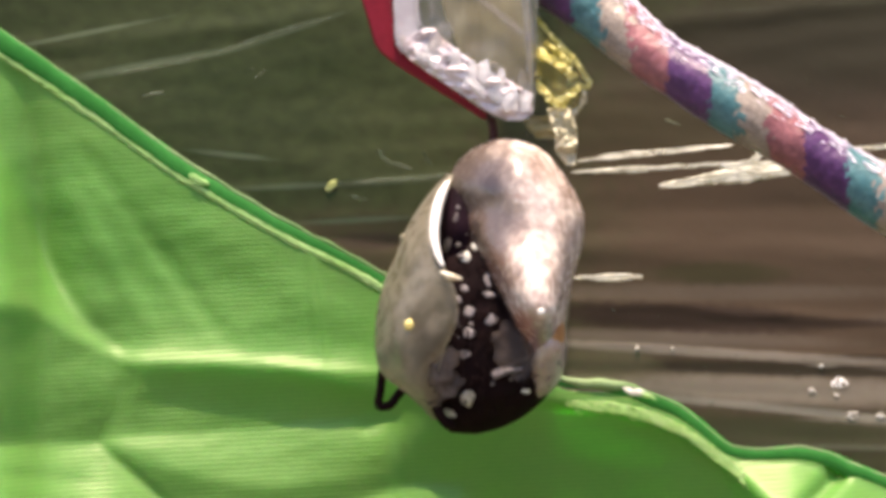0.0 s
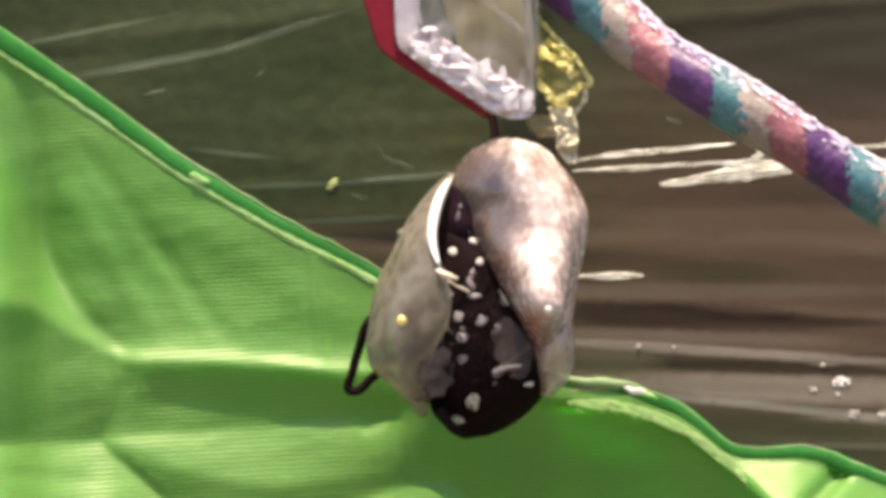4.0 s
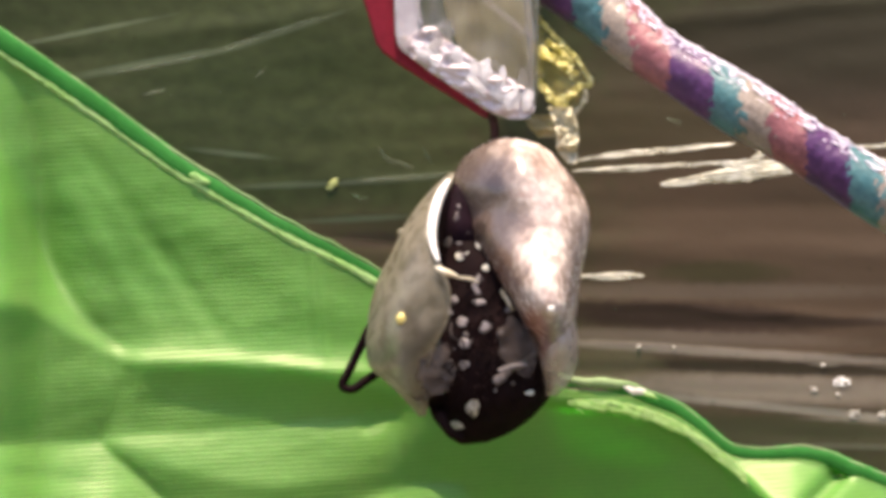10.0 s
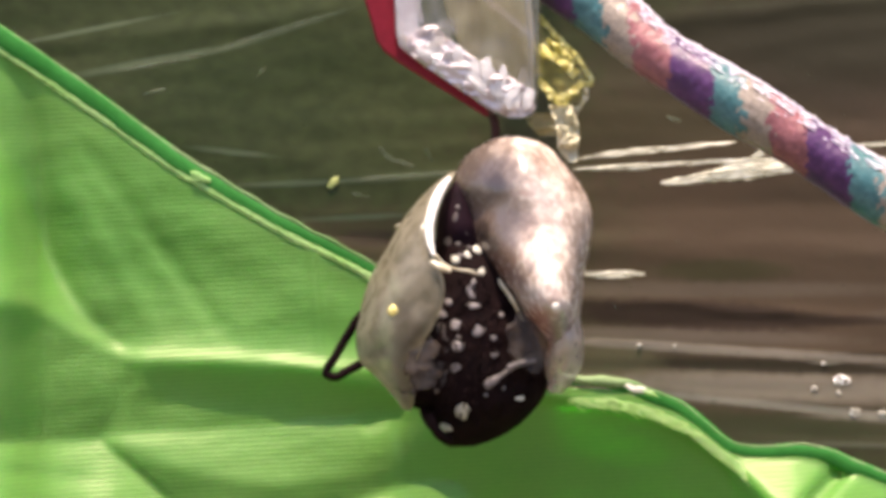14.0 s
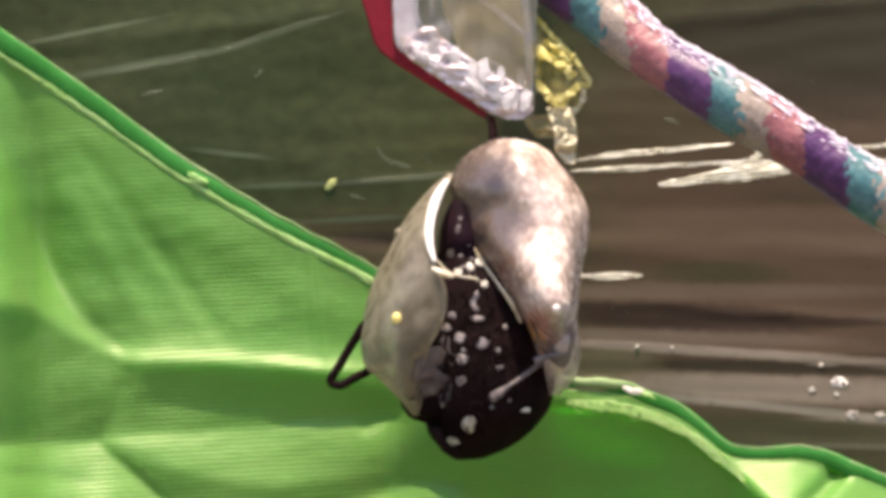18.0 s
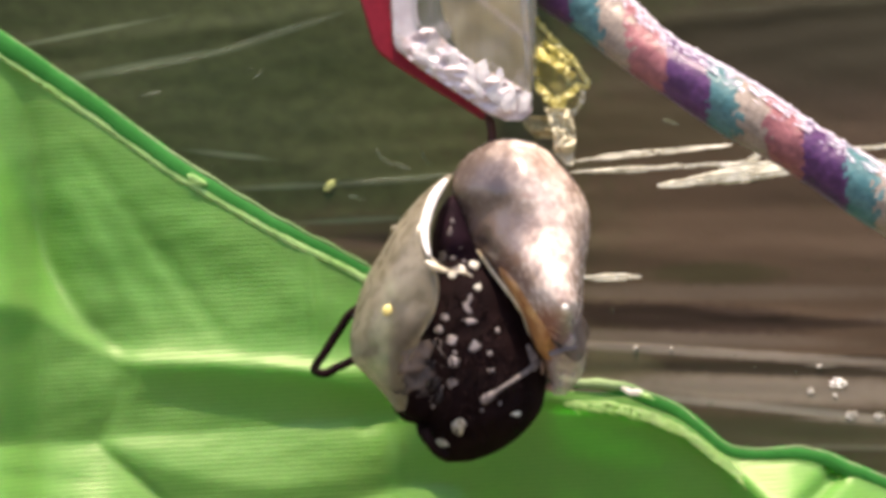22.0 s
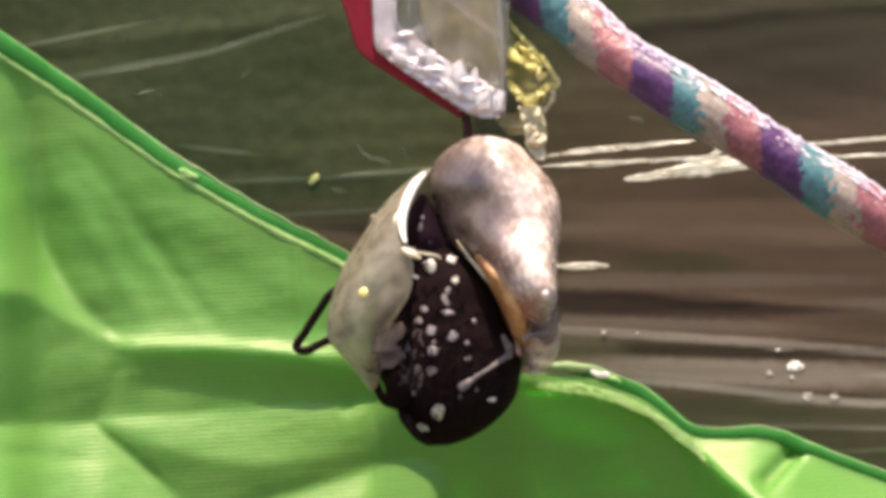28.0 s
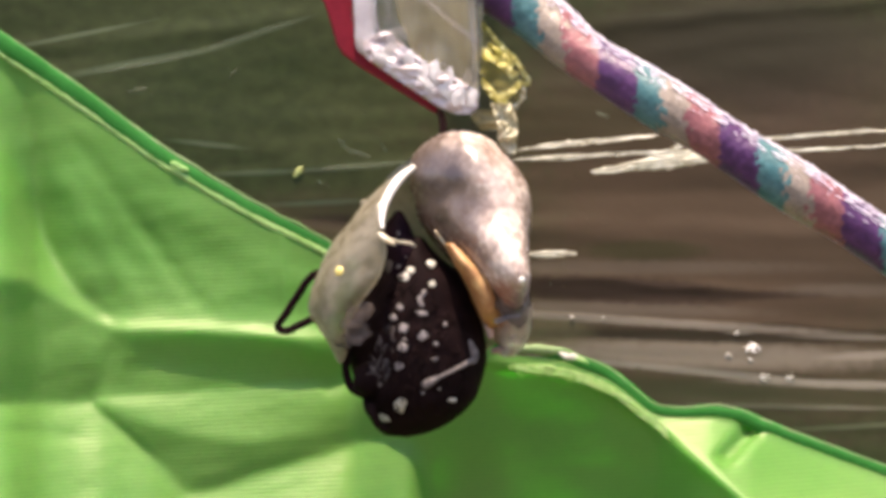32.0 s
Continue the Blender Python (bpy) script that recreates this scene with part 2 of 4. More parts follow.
# gloss and shade of the creases put into the colour: pale streaks, dark bands
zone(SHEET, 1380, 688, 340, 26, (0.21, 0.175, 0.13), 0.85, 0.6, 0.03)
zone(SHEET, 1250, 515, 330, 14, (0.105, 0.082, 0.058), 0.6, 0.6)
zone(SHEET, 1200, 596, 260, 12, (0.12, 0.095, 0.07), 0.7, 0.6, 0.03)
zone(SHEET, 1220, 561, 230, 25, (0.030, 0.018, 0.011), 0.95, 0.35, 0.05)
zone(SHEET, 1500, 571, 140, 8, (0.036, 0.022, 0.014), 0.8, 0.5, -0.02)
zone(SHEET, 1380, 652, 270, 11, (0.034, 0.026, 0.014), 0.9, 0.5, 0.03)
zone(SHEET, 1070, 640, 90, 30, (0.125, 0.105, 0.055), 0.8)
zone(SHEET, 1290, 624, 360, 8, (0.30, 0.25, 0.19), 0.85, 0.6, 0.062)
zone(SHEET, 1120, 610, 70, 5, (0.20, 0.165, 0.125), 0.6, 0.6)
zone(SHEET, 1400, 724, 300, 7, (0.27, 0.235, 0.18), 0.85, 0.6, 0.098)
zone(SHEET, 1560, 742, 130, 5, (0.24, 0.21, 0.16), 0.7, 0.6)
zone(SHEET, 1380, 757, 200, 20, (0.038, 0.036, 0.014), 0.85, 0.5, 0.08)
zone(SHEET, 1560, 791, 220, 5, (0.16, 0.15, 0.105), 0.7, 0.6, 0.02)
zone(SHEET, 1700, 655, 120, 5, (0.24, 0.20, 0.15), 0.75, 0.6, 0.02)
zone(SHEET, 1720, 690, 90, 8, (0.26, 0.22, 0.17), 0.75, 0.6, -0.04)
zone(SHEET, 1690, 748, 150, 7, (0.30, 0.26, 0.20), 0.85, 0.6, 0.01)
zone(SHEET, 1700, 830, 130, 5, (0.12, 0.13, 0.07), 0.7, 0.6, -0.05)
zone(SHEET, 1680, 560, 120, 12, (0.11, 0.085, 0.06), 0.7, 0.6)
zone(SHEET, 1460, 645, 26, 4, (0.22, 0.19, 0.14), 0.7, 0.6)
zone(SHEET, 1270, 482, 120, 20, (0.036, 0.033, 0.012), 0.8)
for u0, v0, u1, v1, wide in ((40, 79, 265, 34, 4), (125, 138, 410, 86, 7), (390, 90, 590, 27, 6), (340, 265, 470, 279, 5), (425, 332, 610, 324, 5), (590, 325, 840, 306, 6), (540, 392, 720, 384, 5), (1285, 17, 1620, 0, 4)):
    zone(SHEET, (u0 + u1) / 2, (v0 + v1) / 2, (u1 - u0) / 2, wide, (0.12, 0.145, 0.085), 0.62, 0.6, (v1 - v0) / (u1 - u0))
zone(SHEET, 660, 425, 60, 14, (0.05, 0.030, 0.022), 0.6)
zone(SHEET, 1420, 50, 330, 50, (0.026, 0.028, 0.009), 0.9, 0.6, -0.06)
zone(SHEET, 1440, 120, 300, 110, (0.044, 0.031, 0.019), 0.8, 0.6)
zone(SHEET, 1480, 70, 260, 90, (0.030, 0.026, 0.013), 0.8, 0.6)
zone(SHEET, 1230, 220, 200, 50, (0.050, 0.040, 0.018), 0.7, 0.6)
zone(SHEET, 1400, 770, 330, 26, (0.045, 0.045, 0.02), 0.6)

CORD = {name: surface(name + " yarn", a, b, 0.4, grain=3500, patch=900, fleck=0.7, bump=0.5, step=0.0001, spec=0.35, Sheen_Weight=0.25, Sheen_Roughness=0.35) for name, a, b in (
    ("purple", (0.042, 0.010, 0.056), (0.075, 0.022, 0.088)), ("teal", (0.03, 0.105, 0.115), (0.06, 0.15, 0.155)), ("cream", (0.19, 0.15, 0.12), (0.26, 0.21, 0.17)), ("pink", (0.165, 0.055, 0.062), (0.25, 0.09, 0.095)))}


# ---- building helpers ----
ORIGIN = {}


def thing(name, origin, label, category, group="", kind=""):
    ob = new(name)
    ob.matrix_basis = Matrix.Translation(origin)
    ob.empty_display_size = 0.004
    ORIGIN[ob.name] = Vector(origin)
    return tagged(ob, label, category, group, kind)


def part(name, bm, material, parent=None, label="", origin=None, smooth=True):
    """Link a bmesh, drawn in world places, as one mesh under its thing or part."""
    base = ORIGIN[parent.name] if parent else Vector((0, 0, 0))
    origin = Vector(origin) if origin is not None else base
    bmesh.ops.recalc_face_normals(bm, faces=bm.faces)
    for v in bm.verts:
        v.co -= origin
    me = bpy.data.meshes.new(name)
    bm.to_mesh(me)
    bm.free()
    me.materials.append(material)
    me.polygons.foreach_set("use_smooth", [smooth] * len(me.polygons))
    ob = new(name, me)
    ob.parent = parent
    ob.matrix_basis = Matrix.Translation(origin - base)
    ORIGIN[ob.name] = origin
    if label:
        ob["label"] = label
    return ob


def curve(knots, n):
    """n points on a smooth curve through the knots (rows of any length), spaced by the knots' own spacing."""
    k = np.array(knots, float)
    t = np.concatenate(([0], np.cumsum(np.sqrt(np.maximum((np.diff(k[:, :2], axis=0) ** 2).sum(1), 1e-9)))))
    slope = np.gradient(k, t, axis=0) if len(k) > 2 else np.repeat((k[1:] - k[:1]) / t[1], 2, axis=0)
    x = np.linspace(0, t[-1], n)
    i = np.clip(np.searchsorted(t, x, side="right") - 1, 0, len(t) - 2)
    h = (t[i + 1] - t[i])[:, None]
    s = ((x - t[i])[:, None]) / h
    return ((2 * s**3 - 3 * s**2 + 1) * k[i] + (s**3 - 2 * s**2 + s) * h * slope[i] + (3 * s**2 - 2 * s**3) * k[i + 1] + (s**3 - s**2) * h * slope[i + 1])


def sheet_faces(bm, grid, wrap=False, wrap_long=False):
    rows, cols = len(grid), len(grid[0])
    for i in range(rows - 1 + wrap_long):
        for j in range(cols - 1 + wrap):
            q = [grid[i][j], grid[i][(j + 1) % cols], grid[(i + 1) % rows][(j + 1) % cols], grid[(i + 1) % rows][j]]
            bm.faces.new(q)


def lobe(rows, rings=44, segs=40, rough=0.0, seed=0, full=1.0, skew=0.0):
    """A closed rounded body: rows of (v, left u, right u, front d, back d, side d)."""
    bm = bmesh.new()
    grid = []
    for v, left, right, front, rear, side in curve(rows, rings):
        ring = []
        for j in range(segs):
            a = 2 * math.pi * j / segs
            s = math.sin(a)
            d = side + (front - side) * s ** full * (1 + skew * math.cos(a)) if s > 0 else side - (rear - side) * s
            u = (left + right) / 2 + (right - left) / 2 * math.cos(a)
            if rough:
                d += rough * noise.noise((u * 0.02, v * 0.02, d * 0.01 + seed))
            ring.append(bm.verts.new(at(u, v, d)))
        grid.append(ring)
    sheet_faces(bm, grid, wrap=True)
    bm.faces.new(grid[0])
    bm.faces.new(grid[-1])
    return bm


def front_of(rows, u, v, full=1.0, skew=0.0):
    """The front depth of a lobe at u, v."""
    k = np.array(rows, float)
    left, right, front, side = (float(np.interp(v, k[:, 0], k[:, i])) for i in (1, 2, 3, 5))
    x = (u - (left + right) / 2) / max(1.0, (right - left) / 2)
    return side + (front - side) * max(0.0, 1 - x * x) ** (0.5 * full) * (1 + skew * max(-1.0, min(1.0, x)))


def tube(knots, radius, n=40, segs=10, flat=1.0, bm=None):
    """A round or flattened strand through (u, v, d[, radius factor]) knots."""
    bm = bm or bmesh.new()
    rows = curve([(*k, 1.0) if len(k) == 3 else k for k in knots], n)
    pts = [at(*r[:3]) for r in rows]
    grid = []
    for i, p in enumerate(pts):
        way = (pts[min(i + 1, n - 1)] - pts[max(i - 1, 0)]).normalized()
        side = way.cross(Vector((0, 1, 0))).normalized()
        out = side.cross(way).normalized()
        r = radius * U * max(rows[i][3], 0.02)
        grid.append([bm.verts.new(p + side * (r * math.cos(a)) + out * (r * flat * math.sin(a))) for a in (2 * math.pi * j / segs for j in range(segs))])
    sheet_faces(bm, grid, wrap=True)
    bm.faces.new(grid[0])
    bm.faces.new(grid[-1])
    return bm


def blob(u, v, d, ru, rv, rd, turn=0.0, lumpy=0.0, seed=0, segs=16, rings=10, bm=None):
    """A rounded lump with an uneven outline."""
    bm = bm or bmesh.new()
    made = bmesh.ops.create_uvsphere(bm, u_segments=segs, v_segments=rings, radius=1.0)["verts"]
    c, s = math.cos(radians(turn)), math.sin(radians(turn))
    for w in made:
        k = 1 + lumpy * noise.noise(Vector(w.co) * 1.3 + Vector((seed * 3.1, 0, 0)))
        a, b, e = w.co.x * ru * k, w.co.z * rv * k, w.co.y * rd * k
        w.co = at(u + a * c - b * s, v + a * s + b * c, d + e)
    return bm


def plate(outline, front, rear, bevel=3.0):
    """A flat plate with softened edges from an outline in u, v."""
    bm = bmesh.new()
    n = len(outline)
    cu, cv = sum(p[0] for p in outline) / n, sum(p[1] for p in outline) / n

    def ring(d, inset):
        got = []
        for u, v in outline:
            far = math.hypot(u - cu, v - cv) or 1
            got.append(bm.verts.new(at(u - (u - cu) / far * inset, v - (v - cv) / far * inset, d)))
        return got

    grid = [ring(front, bevel), ring(front + bevel, 0), ring(rear - bevel, 0), ring(rear, bevel)]
    sheet_faces(bm, grid, wrap=True)
    bm.faces.new(grid[0])
    bm.faces.new(grid[-1])
    return bm


# ---- ground and back sheet ----
def ground():
    bm = bmesh.new()
    xs = [-60, -20, -6, -2] + [i * 0.1 for i in range(-9, 10)] + [2, 6, 20, 60]
    grid = [[bm.verts.new((x, y, -0.002 + (0.004 * noise.noise((x * 5, y * 5, 0)) - 0.002 if abs(x) < 1.5 and abs(y) < 1.5 else 0))) for x in xs] for y in xs]
    sheet_faces(bm, grid)
    tagged(part("ground", bm, GROUND), "bare brown soil under the sheet and cloth", "ground", kind="structure")


# creases of the sheet: (u, v) start, (u, v) end, width, height towards the front
CREASES = ((960, 528, 1520, 566, 10, 2), (980, 604, 1820, 640, 8, 1), (900, 655, 1820, 668, 14, -1.5), (1150, 695, 1820, 748, 9, 1), (1300, 782, 1820, 800, 9, 1),
           (940, 575, 1480, 578, 16, -2), (420, 420, 760, 428, 12, -2), (380, 372, 780, 384, 10, 1), (-50, 100, 620, 20, 18, 3), (1150, 40, 1820, -20, 18, 3), (380, 332, 820, 306, 9, 1), (1000, 440, 1820, 455, 26, 3), (1000, 380, 1820, 350, 30, -3))


def wall_depth(u, v):
    d = WALL_D + 7 * noise.noise((u * 0.002, v * 0.006, 3)) + 0.9 * noise.noise((u * 0.006, v * 0.03, 9))
    for u0, v0, u1, v1, wide, high in CREASES:
        s = (u - u0) / (u1 - u0)
        if -0.2 < s < 1.2:
            fade = min(1, max(0, (0.5 - abs(s - 0.5)) * 6 + 0.6))
            q = (v - v0 - (v1 - v0) * s - 8 * noise.noise((u * 0.008, v0, 1))) / wide
            if abs(q) < 4:
                d -= high * fade * math.exp(-q * q) * (0.75 + 0.5 * noise.noise((u * 0.012, v0 * 2, 5)))
    return d


def back_sheet():
    bm = bmesh.new()
    us = [-4200, -2500, -1200, -500] + list(np.arange(-120, 1830, 9.0)) + [2100, 2800, 4000, 5800]
    vs = [-4200, -2500, -1200, -400] + list(np.arange(-80, 1010, 5.0)) + [1200, 1600, 2080]
    face = [[bm.verts.new(at(u, v, wall_depth(u, v))) for u in us] for v in vs]
    sheet_faces(bm, face)
    rear = [[bm.verts.new(at(u, v, WALL_D + 140)) for u in (us[0], us[-1])] for v in (vs[0], vs[-1])]
    bm.faces.new([rear[0][0], rear[0][1], rear[1][1], rear[1][0]])
    bm.faces.new([r[0] for r in face] + [rear[1][0], rear[0][0]])
    bm.faces.new([r[-1] for r in face] + [rear[1][1], rear[0][1]])
    bm.faces.new(face[0] + [rear[0][1], rear[0][0]])
    bm.faces.new(face[-1] + [rear[1][1], rear[1][0]])
    wall = tagged(part("wall_back", bm, SHEET), "dark olive-brown creased sheet with pale scratches and painted gloss streaks", "wall", kind="structure")
    # scratches: start, end, width, sag
    olive_side = ((205, 128, 410, 84, 2, 4), (400, 86, 588, 28, 2, -4), (668, 262, 700, 290, 3, 6), (690, 284, 730, 298, 3, 0), (748, 262, 764, 290, 2, 4), (250, 170, 290, 160, 2, 0), (450, 140, 470, 120, 2, 0), (590, 324, 830, 306, 2, 0), (620, 345, 650, 352, 3, 0))
    brown_side = ((1003, 285, 1300, 254, 4, 0), (1060, 277, 1180, 266, 5, 0), (1010, 304, 1300, 289, 4, 0), (1050, 301, 1150, 297, 5, 0), (1166, 328, 1310, 303, 9, 3), (1230, 316, 1400, 294, 15, 0), (1270, 290, 1400, 300, 12, 0), (1310, 300, 1350, 268, 7, 0), (1330, 276, 1800, 240, 4, 0), (1400, 293, 1800, 274, 3.2, 0), (1016, 490, 1138, 487, 6, 0), (1060, 492, 1120, 486, 7, 0), (1176, 210, 1204, 219, 3, 0))
    dice = random.Random(5)
    for u0, v0, u1, v1, w, sag in olive_side + brown_side:
        far = math.hypot(u1 - u0, v1 - v0)
        bold = u0 > 990 and w > 3 and v0 < 600
        bm = bmesh.new()
        for k in range(9 if bold else 1):  # a bold scratch is a bundle of fine streaks
            begin, end = (dice.uniform(0, 0.45), dice.uniform(0.55, 1)) if bold and k > 1 else (0, 1)
            off = dice.uniform(-1, 1) * w * (1.1 if k > 1 else 0.5) if bold else 0
            n = max(8, int(far * (end - begin) / 7))
            knots = []
            for i in range(n):
                q = i / (n - 1)
                s = begin + (end - begin) * q
                u, v = u0 + (u1 - u0) * s, v0 + (v1 - v0) * s + sag * math.sin(math.pi * s) + 2.2 * noise.noise((u0 + s * far * 0.03, v0, 0)) + off * (0.5 + 0.5 * s)
                thick = (0.25 + 0.75 * math.sin(math.pi * q) ** 0.5) * (1 + (0.45 if bold else 0.22) * noise.noise((s * far * 0.06, u0 + k, v0)))
                knots.append((u, v, wall_depth(u, v) - 0.1 - 0.03 * k, thick))
            tube(knots, w * (0.8, 0.6, 0.45, 0.4, 0.35, 0.3, 0.3, 0.25, 0.25)[k] if bold else w * 1.4, n * 2, 6, 0.02, bm=bm)
        part("scratch", bm, SCRATCH if bold else DIM, wall)
    return wall


def closing_wall():
    """A plain unseen wall added behind the camera; it closes the place and tempers reflections."""
    bm = bmesh.new()
    bmesh.ops.create_cube(bm, size=1.0)
    for v in bm.verts:
        v.co = Vector((v.co.x * 12, -4.5 + v.co.y * 0.12, 0.75 + v.co.z * 1.5))
    tagged(part("wall_unseen", bm, SCREEN_GREY, smooth=False), "plain grey wall added out of view to temper reflections and fill", "wall", kind="structure")


ground()
back_sheet()
closing_wall()
rng = random.Random(21)
bm = bmesh.new()
for _ in range(380):
    u, v, r = rng.uniform(-20, 1600), rng.uniform(-20, 820), rng.uniform(0.7, 1.2 + 1.6 * rng.random() ** 4)
    blob(u, v, wall_depth(u, v), r * rng.uniform(1, 2.6), r, 0.6, rng.uniform(-30, 30), 0.5, u, 6, 4, bm)
tagged(part("dust", bm, DIM), "pale dust specks on the dark sheet", "dust", kind="stuff")

HALF = (SUN_WAY + Vector((0, -1, 0))).normalized()
for u, v, r in ((1487, 678, 19), (1510, 732, 14), (1437, 690, 8), (1560, 733, 11), (1482, 697, 6), (1128, 613, 6), (1190, 615, 4), (1455, 647, 6)):
    r *= 0.8
    spot = at(u, v, wall_depth(u, v) - 1)
    bm = bmesh.new()  # a crust of tiny chips that lean back towards the sky
    side = HALF.cross(Vector((1, 0, 0))).normalized()
    for k in range(int(r * 2.2)):
        a, far = rng.uniform(0, 6.28), r * rng.random() ** 0.6
        w = rng.uniform(1.1, 2.4) * U
        mid = spot + Vector((math.cos(a) * far * U, 0, math.sin(a) * far * U * 0.75))
        lean = (HALF + Vector((rng.uniform(-0.2, 0.2), rng.uniform(-0.2, 0.2), 0))).normalized()
        ring = [[bm.verts.new(mid + (Vector((1, 0, 0)) * math.cos(b) + side * math.sin(b)) * w * q + lean * h * U) for b in (0.3, 1.5, 2.6, 4.0, 5.3)] for q, h in ((0.8, -1.2), (1, 0), (0.5, 0.4))]
        sheet_faces(bm, ring, wrap=True)
        bm.faces.new(ring[0]), bm.faces.new(ring[-1])
    ob = part("bright_fleck" if r > 13 else "pale_fleck", bm, GLINT if r > 13 else CHIP, None, origin=spot)
    tagged(ob, "tiny white glinting fleck stuck on the dark sheet" if r > 13 else "tiny pale grey fleck stuck on the dark sheet", "fleck", "flecks on the sheet")
d = wall_depth(588, 326)
bit = part("leaf_fragment", blob(588, 326, d - 1, 13, 6, 1.4, -42, 0.6, 4), LEAF, None, origin=at(588, 326, d - 1))
tagged(bit, "tiny yellowish dry leaf scrap stuck to the dark sheet", "leaf")


# ---- green cloth ----
EDGE_KNOTS = (-300, 0, 70, 180, 230, 300, 400, 500, 620, 720, 850, 1000, 1080, 1140, 1200, 1240, 1290, 1340, 1420, 1470, 1500, 1568, 1900)
EDGE = (-112, 92, 138, 212, 248, 298, 358, 415, 474, 530, 605, 690, 693, 710, 733, 766, 808, 815, 808, 820, 836, 862, 985)
# fold lines across the cloth, from the hem down: (u, v) knots of each line
BROW = ((-300, 180), (0, 250), (40, 360), (70, 445), (100, 500), (150, 570), (200, 610), (240, 622), (300, 619), (400, 622), (500, 632), (620, 643), (720, 650), (850, 650), (1000, 698), (1080, 702), (1200, 742), (1300, 816), (1400, 816), (1500, 840), (1568, 870), (1900, 990))
RIDGE = ((-300, 530), (0, 535), (50, 541), (100, 576), (150, 604), (200, 632), (240, 645), (300, 642), (400, 645), (500, 652), (620, 660), (720, 664), (850, 690), (1000, 714), (1080, 716), (1140, 730), (1200, 757), (1300, 832), (1350, 885), (1400, 925), (1480, 990), (1568, 1040), (1900, 1160))
POCKET = ((-300, 790), (0, 788), (100, 786), (170, 784), (200, 775), (300, 768), (400, 761), (500, 753), (620, 739), (720, 722), (800, 730), (850, 800), (1000, 900), (1900, 1180))
BAND = ((-300, 792), (0, 790), (160, 787), (180, 790), (240, 808), (300, 832), (400, 858), (500, 866), (620, 850), (720, 820), (850, 830), (1000, 930), (1900, 1190))
GROOVE = ((-300, 794), (0, 792), (160, 790), (180, 796), (200, 815), (240, 848), (300, 900), (365, 966), (430, 958), (500, 930), (555, 914), (640, 888), (680, 874), (720, 861), (780, 855), (815, 864), (832, 878), (850, 1100), (1000, 1190), (1900, 1200))
# how steeply the cloth comes forward just above and just below each line: (u, amount) knots, minus where it faces the sky
BROW_OVER = ((0, -0.5), (60, -0.12), (90, 0.12), (180, 0.10), (240, -0.34), (400, -0.36), (620, -0.28), (850, 0.0), (1900, 0.0))
BROW_UNDER = ((0, -0.82), (60, -0.84), (200, -0.7), (620, -0.6), (720, -0.3), (850, 0.0), (1000, -0.1), (1080, -0.5), (1300, -1.05), (1900, -1.0))
RIDGE_UNDER = ((0, -0.30), (50, -0.19), (100, -0.08), (150, -0.03), (215, 0.0), (245, 0.26), (620, 0.30), (720, 0.30), (780, 0.275), (1900, 0.275))
# the lip by which the fold hangs over the cloth under it
LIP = ((0, 0.0), (740, 0.0), (790, 0.8), (950, 0.9), (1020, 1.2), (1300, 1.2), (1420, 1.0), (1500, 0.0), (1900, 0.0))
POCKET_OVER = ((0, -0.25), (50, -0.12), (100, 0.02), (170, 0.2), (200, -0.02), (300, -0.08), (400, 0.06), (620, 0.26), (740, 0.30), (790, 0.275), (1900, 0.275))
POCKET_UNDER = ((0, -0.60), (160, -0.60), (200, -0.68), (300, -0.52), (500, -0.34), (620, -0.25), (700, -0.16), (730, 0.1), (790, 0.275), (1900, 0.275))
BAND_OVER = ((0, -0.62), (160, -0.60), (240, -0.34), (400, -0.2), (620, -0.14), (700, -0.06), (740, 0.2), (790, 0.275), (1900, 0.275))
BAND_UNDER = ((0, -0.62), (160, -0.58), (200, 0.1), (500, 0.14), (700, 0.12), (790, 0.275), (1900, 0.275))
GROOVE_UNDER = ((0, -0.62), (160, -0.58), (240, -0.52), (830, -0.46), (850, 0.1), (1900, 0.1))
EDGE_D = 305


def soft_interp(u, values, knots):
    """Rounded interpolation over the fold knots."""
    return sum(float(np.interp(u + o, knots, values)) * w for o, w in ((-16, 0.15), (-8, 0.22), (0, 0.26), (8, 0.22), (16, 0.15)))


def along_line(u, line):
    return soft_interp(u, [k[1] for k in line], [k[0] for k in line])


def steepness(u):
    """The cloth's course down one column: (v, steepness) knots."""
    top, brow, ridge, pocket, band, groove = edge_v(u), *(along_line(u, k) for k in (BROW, RIDGE, POCKET, BAND, GROOVE))
    over, under, ridge_under, pocket_over, pocket_under, band_over, band_under, last = (along_line(u, k) for k in (BROW_OVER, BROW_UNDER, RIDGE_UNDER, POCKET_OVER, POCKET_UNDER, BAND_OVER, BAND_UNDER, GROOVE_UNDER))
    calm = min(0.0, over) if u < 60 else 0.0
    knots = [(top, -0.05), (brow - 140, calm), (brow - 50, 0.5 * (calm + over)), (brow - 4, over), (brow + 4, under), (ridge - 3, under), (ridge + 3, ridge_under + along_line(u, LIP)), (ridge + 12, ridge_under + along_line(u, LIP)), (ridge + 16, ridge_under),
             (0.5 * (ridge + pocket), 0.5 * (ridge_under + pocket_over)), (pocket - 3, pocket_over), (pocket + 3, pocket_under), (band - 14, band_over), (band + 10, band_under), (groove - 4, band_under), (groove + 4, last), (1300, last * 0.3)]
    done = [knots[0]]
    for v, k in knots[1:]:
        done.append((max(v, done[-1][0] + 1.5), k))
    return done


def edge_v(u):
    return soft_interp(u, EDGE, EDGE_KNOTS)


def edge_d(u):
    return EDGE_D + 10 * math.sin(u * 0.008)


